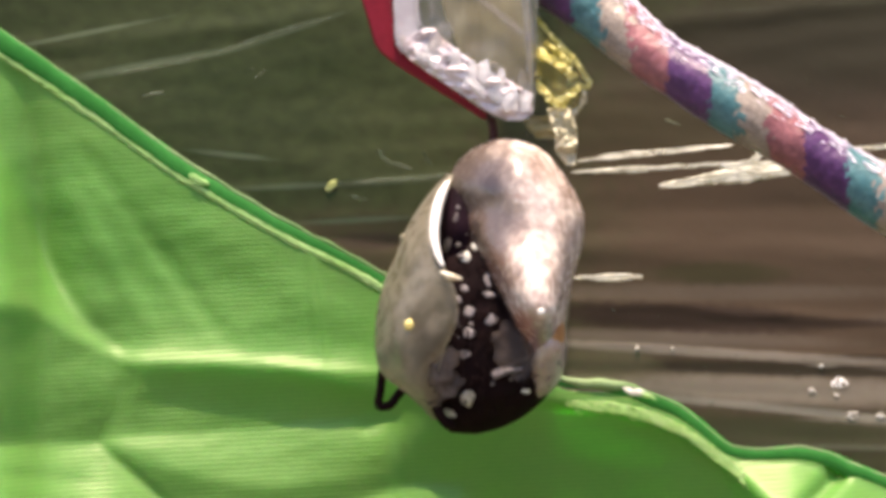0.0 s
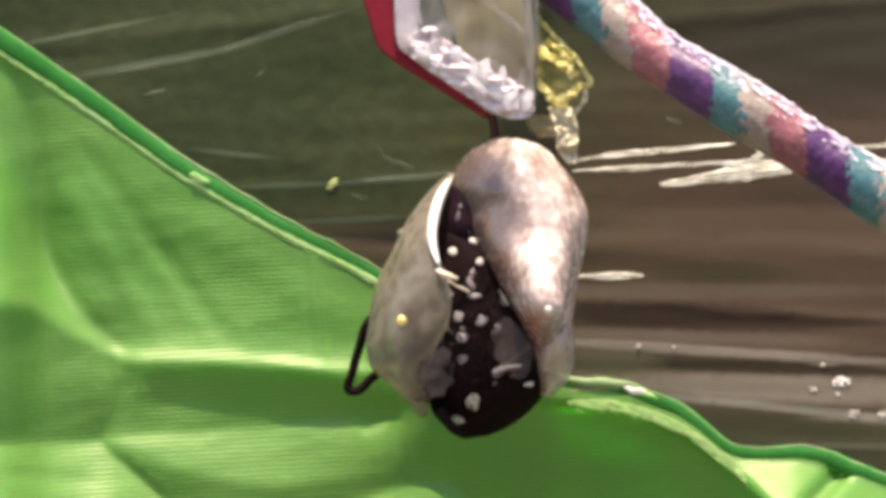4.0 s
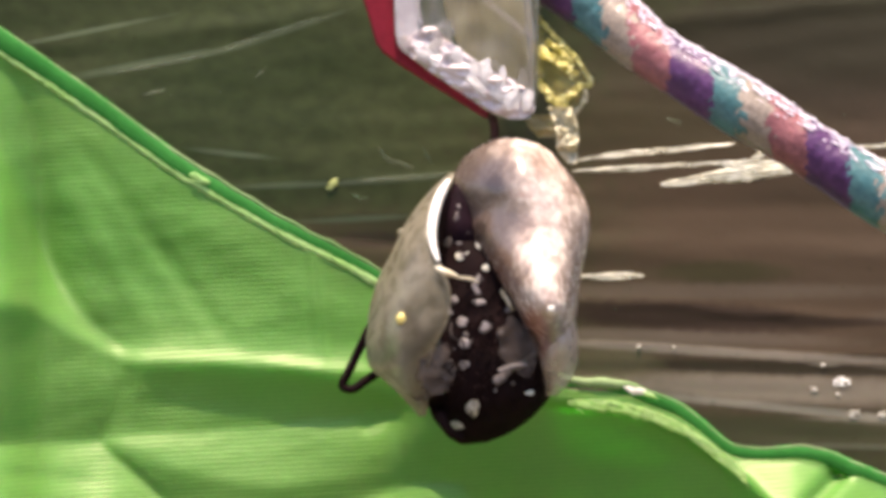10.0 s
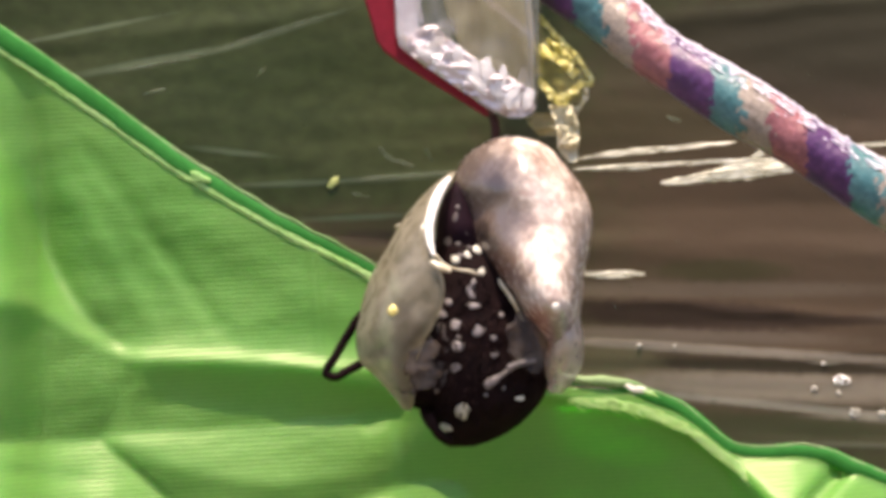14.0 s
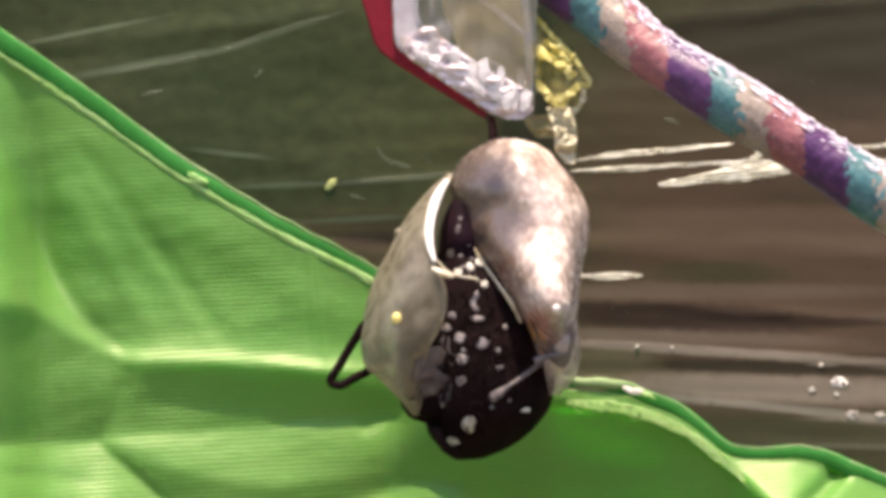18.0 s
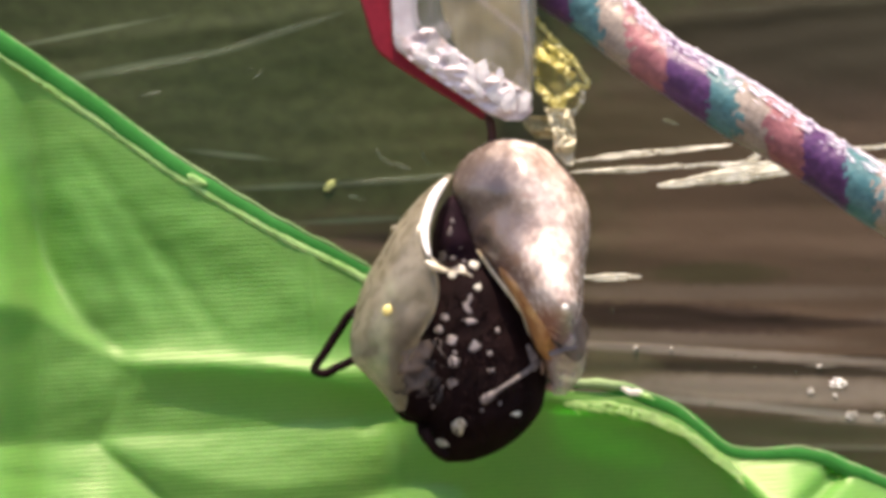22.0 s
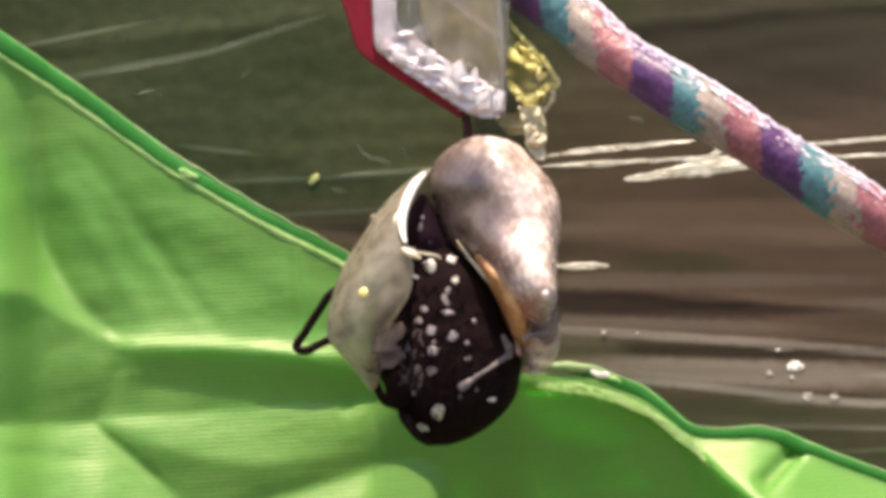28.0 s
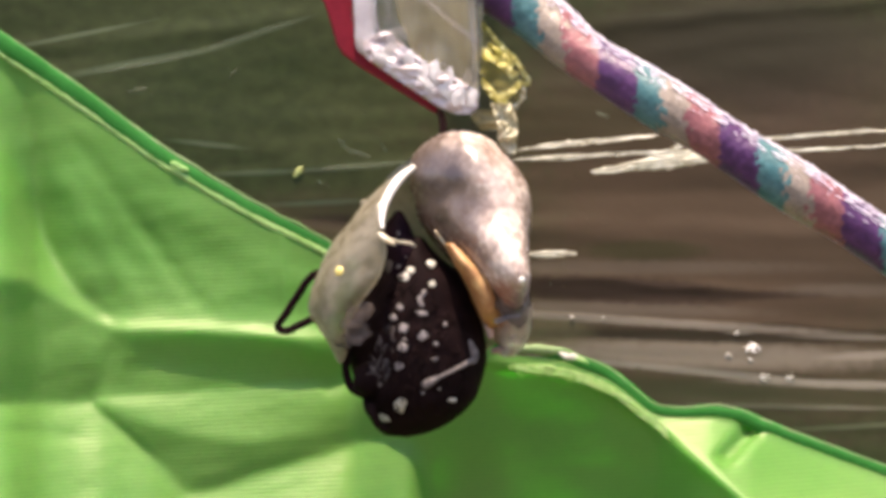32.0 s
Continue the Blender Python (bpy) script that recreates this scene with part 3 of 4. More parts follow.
# small pulls and creases of the cloth: start, end, width, depth
PULLS = ((178, 785, 300, 895, 10, 3), (178, 780, 238, 648, 16, 3), (40, 160, 100, 420, 22, 3), (115, 330, 270, 590, 24, -4), (570, 640, 552, 440, 12, -3), (260, 420, 400, 600, 20, 3), (330, 400, 600, 560, 34, -3), (150, 270, 330, 500, 20, 3),
         (1428, 898, 1490, 832, 17, 26), (1290, 830, 1330, 900, 10, -4), (0, 840, 150, 850, 16, 3), (480, 640, 700, 700, 16, -3), (640, 760, 700, 730, 16, 3), (715, 880, 700, 730, 12, 3))


def pull_depth(u, v):
    d = 0.0
    for u0, v0, u1, v1, wide, deep in PULLS:
        du, dv = u1 - u0, v1 - v0
        far = math.hypot(du, dv)
        s = ((u - u0) * du + (v - v0) * dv) / far / far
        if -0.15 < s < 1.15:
            q = ((u - u0) * dv - (v - v0) * du) / far / wide
            if abs(q) < 3:
                d += deep * math.exp(-q * q) * min(1, max(0, (0.65 - abs(s - 0.5)) * 4))
    return d


def green_cloth():
    root = thing("green_cloth", at(600, 2150, -90), "crumpled bright green ribbed cloth with a rolled hem", "cloth")
    us = np.concatenate((np.arange(-300, -60, 20.0), np.arange(-60, 1800, 6.0), np.arange(1800, 1901, 20.0)))
    levels = np.arange(-160, 1104, 4.0)
    depth = []
    for u in us:
        knots = steepness(u)
        lean = np.interp(levels, [k[0] for k in knots], [k[1] for k in knots]) * (levels > knots[0][0])
        lean = np.convolve(np.pad(lean, 2, mode="edge"), (0.1, 0.22, 0.36, 0.22, 0.1), mode="valid")
        column = edge_d(u) + np.cumsum(lean) * 4.0
        top, pocket = knots[0][0], along_line(u, POCKET)
        even = (280 - float(np.interp(pocket, levels, column))) * 0.7 * min(1, max(0, (780 - u) / 120))  # the columns hang about evenly
        depth.append(column + even * np.clip((levels - top) / (pocket - top), 0, 1))
    depth = np.array(depth)
    for _ in range(8):
        depth[1:-1] = 0.5 * depth[1:-1] + 0.25 * (depth[:-2] + depth[2:])
    share = np.concatenate((np.linspace(0, 1, 230), np.linspace(1, 2, 9)[1:]))
    g = []
    for u, column in zip(us, depth):
        top = edge_v(u)
        vs = [top + (1100 - top) * q if q <= 1 else 1100 + 1050 * (q - 1) for q in share]
        low = float(column[-1])
        g.append([(v, float(np.interp(v, levels, column)) if q <= 1 else low + (-90 - low) * (q - 1)) for v, q in zip(vs, share)])
    g = np.array(g)
    bm = bmesh.new()
    front, rear = [], []
    for u, col in zip(us, g):
        a, b = [], []
        for v, d in col:
            d += min(1, (v - col[0][0]) / 70) * 5 * noise.noise((u * 0.006, v * 0.012, 0)) + min(1, (v - col[0][0]) / 70) * 0.9 * noise.noise((u * 0.015 + v * 0.02, v * 0.03, 2)) + 0.25 * noise.noise((u * 0.03, v * 0.07, 7))
            d += pull_depth(u, v)
            a.append(bm.verts.new(at(u, v, d)))
            b.append(bm.verts.new(at(u, v, d + 5)))
        front.append(a), rear.append(b)
    sheet_faces(bm, front)
    sheet_faces(bm, rear)
    for i in range(len(us) - 1):
        bm.faces.new((front[i][0], front[i + 1][0], rear[i + 1][0], rear[i][0]))
        bm.faces.new((front[i][-1], front[i + 1][-1], rear[i + 1][-1], rear[i][-1]))
    for j in range(g.shape[1] - 1):
        bm.faces.new((front[0][j], front[0][j + 1], rear[0][j + 1], rear[0][j]))
        bm.faces.new((front[-1][j], front[-1][j + 1], rear[-1][j + 1], rear[-1][j]))
    part("cloth_panel", bm, CLOTH, root)
    # the rolled hem and its pale seam
    line = [(u, edge_v(u) - (17 - 9 * min(1, max(0, (u - 100) / 600))) + 2 * noise.noise((u * 0.02, 0, 5)), edge_d(u) + 4, 1.35 - 0.5 * min(1, max(0, u / 650)) - 0.7 * math.exp(-(((u - 1025) / 70) ** 2)) + 0.1 * noise.noise((u * 0.015, 3, 0))) for u in range(-290, 1880, 10)]
    part("hem", tube(line, 17.5, 420, 14, 0.4), HEM, root, "dark green rolled hem")
    crest = [(u, edge_v(u) - (40 - 16 * min(1, max(0, (u - 50) / 620)) - 4 * min(1, max(0, (u - 950) / 100))) + 7 * math.exp(-(((u - 1040) / 65) ** 2)) + 3 * noise.noise((u * 0.03, 1, 5)), edge_d(u) + 1, 0.9 - 0.25 * min(1, max(0, (u - 1100) / 80)) + 2.3 * math.exp(-(((u - 1065) / 60) ** 2)) + 0.4 * noise.noise((u * 0.04, 9, 0))) for u in range(-290, 1880, 10)]
    part("hem_fold", tube(crest, 3.4, 420, 8, 0.6), CREST, root, "lighter folded edge of the hem")
    seam = [(u, edge_v(u) + 2 + 1.2 * noise.noise((u * 0.03, 0, 1)), edge_d(u) - 2, 0.9 + 0.4 * noise.noise((u * 0.05, 0, 4))) for u in range(-290, 760, 5)]
    part("seam", tube(seam, 7, 420, 7, 0.16), SEAM, root, "pale green frayed seam")
    rng = random.Random(4)
    bm = bmesh.new()
    for k in range(260):  # slanting stitches over the seam
        u = -60 + k * 2.9 + rng.uniform(-1, 1)
        v, d = edge_v(u) + rng.uniform(-3, 7), edge_d(u) - 1.5
        n = rng.uniform(4, 9)
        tube(((u - n, v - n * 0.2, d), (u, v + rng.uniform(-1, 1), d - 1), (u + n * 0.7, v + n * rng.uniform(0.5, 1.1), d)), rng.uniform(1.2, 2.4), 5, 5, 0.3, bm=bm)
    tagged(part("stitching", bm, SEAM, root, "pale slanting stitches of the seam"), kind="stuff")
    bm = bmesh.new()
    for _ in range(800):
        u = 1000 + 330 * rng.random() ** 0.7
        v = along_line(u, RIDGE) - 8 + 16 * rng.random() ** 1.4
        d = edge_d(u) - 4 - 0.4 * max(0, v - edge_v(u)) - rng.uniform(0, 5)
        k = rng.uniform(10, 26) * (0.6 + 0.4 * min(1, (u - 990) / 120))
        b = rng.uniform(0.3, 1.1)
        tube(((u, v, d), (u + k * 0.55, v + k * 0.35 * b, d - 4), (u + k, v + k * 0.7 * b, d - 2)), rng.uniform(0.4, 0.7), 5, 4, bm=bm)
    tagged(part("frayed_threads", bm, FRAY, root, "pale fuzzy threads along the fold"), kind="stuff")
    tag = blob(352, edge_v(352) - 12, edge_d(352) - 6, 18, 7, 2, 32, 0.6, 2)
    part("pale_patch", tag, SEAM, root, "pale patch on the hem")
    # the whitish highlight on the right hem, laid on as two pale lumps
    part("pale_patch", blob(1122, edge_v(1122) - 13, edge_d(1122) - 14, 15, 6, 2, 10, 0.9, 5), RIM, root, "pale patch on the hem")
    part("pale_patch", blob(1146, edge_v(1146) - 14, edge_d(1146) - 12, 13, 3.5, 2, 20, 0.9, 9), FRAY, root, "pale patch on the hem")


green_cloth()


# ---- cord, clip and dry film ----
def cord():
    knots = ((810, -2500, 436), (822, -2200, 60), (835, -1500, 0), (845, -800, 0), (852, -420, 10), (882, -190, 30), (965, -50, 40), (1050, 8, 18), (1147, 90, -30), (1255, 158, -75), (1370, 228, -105), (1500, 312, -125), (1580, 362, -132), (1750, 470, -130), (2300, 800, -60), (2900, 1050, 438))
    rows = curve(knots, 1400)
    pts = [at(*r) for r in rows]
    root = thing("cord", pts[900], "knitted cord in purple, teal, pink and cream bands", "cord")
    segs, grid, along = 52, [], [0.0]
    for i, p in enumerate(pts):
        if i:
            along.append(along[-1] + (p - pts[i - 1]).length / U)
        way = (pts[min(i + 1, 1399)] - pts[max(i - 1, 0)]).normalized()
        side = way.cross(Vector((0, 1, 0))).normalized()
        out = side.cross(way)
        ring = []
        for j in range(segs):
            a = 2 * math.pi * j / segs
            knit = 1.5 * math.cos(a * 26) * math.cos(along[i] * 2 * math.pi / 9) + 1.8 * noise.noise((along[i] * 0.02, a * 2, 0)) + 1.2 * noise.noise((along[i] * 0.09, a * 5, 4))
            r = (49 + 3 * min(1, max(0, (1200 - rows[i][0]) / 200)) + 2.5 * math.sin(along[i] * 0.02) + knit) * U
            ring.append(p + side * (r * math.cos(a)) + out * (r * math.sin(a)))
        grid.append(ring)
    bands = {}
    for i in range(1399):  # each stitch takes the colour of its place along the yarn
        for j in range(segs):
            cell = (int(along[i] / 9), j // 2)
            s = (784 + grid[i][j].x / U / (1 + grid[i][j].y / REACH) - 1205) / 245 + 20
            s += (0.05 if 0.36 < s % 1 < 0.68 else 0.025) * noise.cell((cell[0] + 0.5, cell[1] + 0.5, 0.5))
            turn, f = int(s), s % 1
            colour = "purple" if f < 0.20 or f > 0.885 else "teal" if f < 0.42 else "cream" if f < 0.62 else "pink"
            bands.setdefault((turn + (f > 0.885), colour), []).append((i, j))
    for (turn, colour), cells in sorted(bands.items()):
        bm = bmesh.new()
        made = {}

        def corner(i, j):
            if (i, j % segs) not in made:
                made[i, j % segs] = bm.verts.new(grid[i][j % segs])
            return made[i, j % segs]

        for i, j in cells:
            bm.faces.new((corner(i, j), corner(i, j + 1), corner(i + 1, j + 1), corner(i + 1, j)))
        part("yarn_band", bm, CORD[colour], root, colour + " knitted band")
    rng = random.Random(11)
    bm = bmesh.new()
    picks = [i for i in range(5, 1390) if 930 < rows[i][0] < 1800]
    stitches = []
    for row, step in ((-7.2, 15), (-2.6, 13)):  # two rows of pale slanting stitches that stand for the sunlit highlight lines
        for i in picks:
            if int(along[i] / step) != int(along[i - 1] / step) and rng.random() < 0.85:
                stitches += [(i + rng.choice((-1, 0, 1)), round(row + rng.gauss(0, 0.35)), rng.uniform(5.5, 8) * U, rng.uniform(1.9, 3.2) * U)]
    for _ in range(2600):  # stray pale fibres on the upper side, adding to that painted highlight
        i = rng.choice(picks)
        row, spread = (-0.6, 1.0) if rng.random() < 0.6 else (-4.5, 2.2)
        if noise.noise((along[i] * 0.035, row * 3, 2)) > rng.uniform(-0.6, 0.15):
            stitches.append((i, round(rng.gauss(row, spread)), rng.uniform(4, 12) * U, rng.uniform(0.6, 1.4) * U))
    for i, j, n, k in stitches:
        j %= segs
        p, way = grid[i][j], (pts[i + 1] - pts[i - 1]).normalized()
        out = (p - pts[i]).normalized()
        side = way.cross(out)
        ends = (p - way * n + out * k * 0.2, p + out * k * 1.4 + side * rng.uniform(-1, 1) * U, p + way * n + out * k * rng.uniform(0, 2))
        ring = [[bm.verts.new(e + (side * math.cos(a) + out * math.sin(a)) * k * w) for a in (0, 2.1, 4.2)] for e, w in zip(ends, (0.3, 1, 0.3))]
        sheet_faces(bm, ring, wrap=True)
    tagged(part("shine_fuzz", bm, SHINE_FUZZ, root, "pale stitches and fibres standing for the highlights along the cord"), kind="stuff")


def charm():
    root = thing("hanging_clip", at(830, -60, 10), "clear plastic clip with a dark red backing", "clip")
    red = ((692, -200), (688, -60), (630, -24), (641, 0), (650, 30), (663, 76), (676, 94), (700, 113), (752, 146), (810, 181), (855, 210), (870, 210), (880, 196), (800, 130), (745, 80), (730, 40), (728, -200))
    part("backing", plate(red, 10, 34, 4), RED, root, "dark red plastic backing", smooth=False)
    body = ((-200, 690, 960, -14, 12, 0), (-60, 692, 956, -20, 12, 0), (40, 695, 952, -24, 10, -2), (80, 700, 951, -28, 10, -4), (105, 728, 950, -28, 8, -6), (140, 776, 950, -26, 8, -6), (175, 828, 948, -24, 6, -8), (203, 868, 943, -20, 4, -8), (214, 900, 930, -14, 0, -8))
    part("clear_block", lobe(body, 70, 48, 7.0, 3), CLEAR, root, "clear wrinkled plastic body")
    for knots, r in ((((738, -190, -24), (740, -60, -26), (742, 40, -28), (768, 84, -30)), 5), (((760, -190, -24), (762, -60, -27), (766, 30, -28)), 3), (((795, -60, -26), (850, -5, -28), (905, 40, -30), (942, 70, -26)), 5), (((925, -190, -20), (930, -20, -22), (938, 120, -24), (935, 205, -20)), 6)):
        part("ridge", tube(knots, r, 30, 8), CLEAR, root)
    inner = lobe(((-190, 770, 930, 2, 8, 5), (-40, 776, 934, 0, 9, 5), (60, 800, 938, -2, 9, 4), (130, 842, 940, -4, 8, 2), (175, 880, 936, -4, 6, 0)), 40, 30, 8, 77)
    part("inner_film", inner, PALE_OLIVE, root, "olive dry film inside the plastic")
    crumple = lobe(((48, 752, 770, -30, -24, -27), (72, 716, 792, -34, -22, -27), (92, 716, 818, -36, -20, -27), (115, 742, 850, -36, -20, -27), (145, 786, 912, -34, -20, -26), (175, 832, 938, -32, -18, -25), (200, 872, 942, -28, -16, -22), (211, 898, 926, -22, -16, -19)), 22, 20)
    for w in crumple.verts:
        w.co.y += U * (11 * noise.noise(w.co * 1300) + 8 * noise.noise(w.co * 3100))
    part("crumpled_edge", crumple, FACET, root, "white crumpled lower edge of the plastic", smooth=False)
    side = lobe(((-190, 694, 738, -22, -10, -16), (-60, 695, 740, -26, -12, -18), (30, 698, 742, -30, -12, -20), (70, 701, 746, -30, -12, -20), (92, 712, 740, -30, -14, -22)), 30, 20, 3, 91)
    part("side_panel", side, SIDE, root, "milky side of the plastic")
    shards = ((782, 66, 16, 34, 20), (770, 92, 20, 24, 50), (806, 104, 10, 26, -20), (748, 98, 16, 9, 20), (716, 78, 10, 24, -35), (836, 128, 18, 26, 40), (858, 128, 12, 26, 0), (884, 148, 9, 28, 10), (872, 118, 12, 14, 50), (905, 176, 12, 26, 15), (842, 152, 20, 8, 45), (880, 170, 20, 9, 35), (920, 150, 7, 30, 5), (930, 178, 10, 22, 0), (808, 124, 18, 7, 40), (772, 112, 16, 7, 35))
    for i, (u, v, ru, rv, turn) in enumerate(shards):  # bright folded facets of the wrinkled plastic, its white glints put into their colour
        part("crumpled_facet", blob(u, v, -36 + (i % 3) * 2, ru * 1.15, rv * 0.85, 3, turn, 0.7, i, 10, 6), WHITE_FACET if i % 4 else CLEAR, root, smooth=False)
    stem = tube(((852, 186, 22), (868, 206, 14), (873, 225, 4), (874, 250, -4)), 8, 20, 8)
    return stem


def dry_film():
    root = thing("dry_film", at(985, 150, 20), "crumpled yellow and pale translucent dry film behind the clip", "film")
    sheet = lobe(((50, 944, 956, 10, 16, 13), (85, 943, 988, 6, 18, 12), (115, 944, 1024, 2, 18, 10), (150, 948, 1041, 0, 18, 10), (172, 962, 1034, 2, 18, 10), (198, 976, 1012, 4, 16, 10)), 34, 26)
    for w in sheet.verts:
        w.co.y += U * (22 * noise.noise(w.co * 900) + 14 * noise.noise(w.co * 2200))
    part("crumpled_sheet", sheet, YELLOW_FILM, root, smooth=False)
    scrap = lobe(((204, 925, 980, 24, 32, 28), (222, 932, 988, 22, 32, 27), (244, 950, 984, 20, 30, 25)), 14, 18)
    for w in scrap.verts:
        w.co.y += U * 16 * noise.noise(w.co * 1200)
    part("olive_scrap", scrap, PALE_OLIVE, root, "olive torn scrap of film", smooth=False)
    tail = lobe(((190, 968, 1010, -22, -8, -14), (214, 976, 1019, -26, -10, -16), (240, 982, 1022, -26, -12, -18), (265, 984, 1020, -26, -14, -20), (290, 1002, 1018, -24, -16, -20)), 26, 22)
    for w in tail.verts:
        w.co.y += U * (20 * noise.noise(w.co * 1000) + 12 * noise.noise(w.co * 2500))
    part("pale_tail", tail, PALE, root, "pale torn end of the film", smooth=False)
    strips = ((((950, 30, 20), (974, 60, 8), (1000, 86, 0), (1026, 116, -6), (1042, 150, -4), (1018, 152, 0)), 5, YELLOW), (((948, 86, 10), (966, 98, 0), (992, 112, -6), (1016, 136, -8)), 8, YELLOW), (((964, 72, 6), (990, 94, -4), (1012, 112, -8)), 5, YELLOW),
              (((948, 146, 8), (968, 164, -4), (988, 184, -6), (1004, 186, -4)), 7, YELLOW), (((986, 182, -4), (1008, 168, -8), (1026, 152, -6)), 7, YELLOW), (((1014, 112, -6), (1006, 126, -4), (1014, 138, -2)), 3, YELLOW), (((1034, 160, 0), (1030, 184, 4), (1010, 204, 6)), 5, PALE))
    for knots, r, m in strips:
        bm = tube(knots, r, 30, 8, 0.45)
        for w in bm.verts:
            w.co += Vector((noise.noise(w.co * 2600), 2 * noise.noise(w.co * 2100 + Vector((5, 0, 0))), noise.noise(w.co * 2400 + Vector((0, 9, 0))))) * U * r * 0.7
        part("fold", bm, m, root, smooth=False)


SHINE_FUZZ = surface("pale highlight fibre", (0.66, 0.58, 0.68), (0.85, 0.80, 0.86), 0.4, grain=3000, patch=900, bump=0.1, spec=0.8)
YELLOW_FILM = surface("thin yellow film", (0.46, 0.38, 0.05), (0.68, 0.61, 0.22), 0.3, grain=1500, patch=520, bump=0.4, spec=0.7, Alpha=0.16)
SIDE = surface("milky plastic", (0.55, 0.50, 0.52), (0.70, 0.66, 0.67), 0.2, grain=900, patch=200, bump=0.3, Alpha=0.55)
PALE_OLIVE = blend_through(surface("olive dry film", (0.29, 0.245, 0.10), (0.47, 0.415, 0.23), 0.4, grain=1500, patch=420, bump=0.5, stretch=(1, 1, 0.4)), (0.5, 0.44, 0.2), 0.4)
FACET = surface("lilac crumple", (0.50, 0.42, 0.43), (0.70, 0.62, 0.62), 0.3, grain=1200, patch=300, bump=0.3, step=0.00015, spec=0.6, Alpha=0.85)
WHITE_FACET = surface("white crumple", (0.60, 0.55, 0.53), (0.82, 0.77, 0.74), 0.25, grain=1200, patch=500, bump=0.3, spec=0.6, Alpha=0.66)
cord()
STEM = charm()
dry_film()


# ---- chrysalis ----
HINGE = at(797, 322, -15)
TOP = at(905, 262, -10)
SHELL = ((243, 893, 907, -14, 4, -5), (249, 868, 936, -40, 20, -5), (265, 838, 968, -70, 40, -5), (290, 812, 993, -94, 55, -5), (320, 800, 1017, -112, 62, -5),
         (380, 809, 1044, -130, 68, 0), (420, 818, 1043, -146, 68, 0), (450, 835, 1037, -164, 66, 0), (480, 858, 1031, -188, 64, 0), (520, 886, 1026, -214, 60, 0), (545, 904, 1024, -218, 58, 0),
         (575, 920, 1018, -190, 54, -5), (610, 936, 1010, -130, 48, -10), (640, 946, 996, -98, 36, -15), (660, 952, 982, -66, 20, -20), (674, 958, 972, -36, 0, -20))
FLAP_EDGE = ((306, 794, 806, -26, -8), (330, 764, 792, -52, -10), (360, 734, 772, -80, -10), (400, 703, 757, -112, -10), (440, 681, 757, -136, -10), (480, 656, 774, -152, -10), (520, 639, 778, -160, -14),
             (560, 629, 768, -162, -20), (600, 623, 744, -158, -30), (640, 629, 726, -146, -40), (664, 652, 722, -138, -50), (690, 676, 724, -128, -62), (712, 694, 724, -116, -74), (728, 706, 718, -104, -84))
BODY = ((392, 806, 826, -30, 10, -10), (420, 772, 852, -56, 30, -8), (460, 748, 905, -76, 46, -5), (500, 722, 934, -90, 54, -5), (560, 694, 958, -104, 60, -5), (620, 690, 970, -114, 60, -5),
        (670, 706, 963, -116, 56, -8), (710, 728, 950, -108, 46, -10), (740, 740, 924, -90, 32, -14), (762, 751, 896, -72, 16, -18), (780, 766, 860, -54, 4, -20), (790, 782, 826, -38, -10, -22))


def flap_sheet():
    """A thin curved skin that wraps from its outer side to its free inner edge."""
    bm = bmesh.new()
    outer, inner = [], []
    for v, left, right, front, side in curve(FLAP_EDGE, 46):
        a, b = [], []
        right += 9 * min(1, max(0, (v - 500) / 80)) * noise.noise((v * 0.045, 0, 6))
        for j in range(26):
            q = j / 25
            ang = radians(-50 + 155 * q)
            s = math.sin(min(ang, math.pi / 2)) if ang < math.pi / 2 else math.sin(ang)
            d = side + (front - side) * s if s > 0 else side - 70 * s
            cosine = math.cos(ang)
            u = right - (right - left) * (cosine - math.cos(radians(105))) / (1 - math.cos(radians(105)))
            wob = 6 * noise.noise((u * 0.022, v * 0.014, 1)) + 2.5 * noise.noise((u * 0.07, v * 0.04, 4)) + 3 * noise.noise((u * 0.1, v * 0.012, 14)) * min(1, max(0, (v - 460) / 80)) + 4 * max(0, noise.noise((u * 0.035 + v * 0.03, 2, 8)))
            a.append(bm.verts.new(at(u, v, d + wob)))
            b.append(bm.verts.new(at(u + 2 * cosine, v, d + wob + 4)))
        outer.append(a), inner.append(b)
    sheet_faces(bm, outer), sheet_faces(bm, inner)
    n = len(outer)
    for i in range(n - 1):
        for j in (0, -1):
            bm.faces.new((outer[i][j], outer[i + 1][j], inner[i + 1][j], inner[i][j]))
    for i in (0, -1):
        for j in range(25):
            bm.faces.new((outer[i][j], outer[i][j + 1], inner[i][j + 1], inner[i][j]))
    return bm


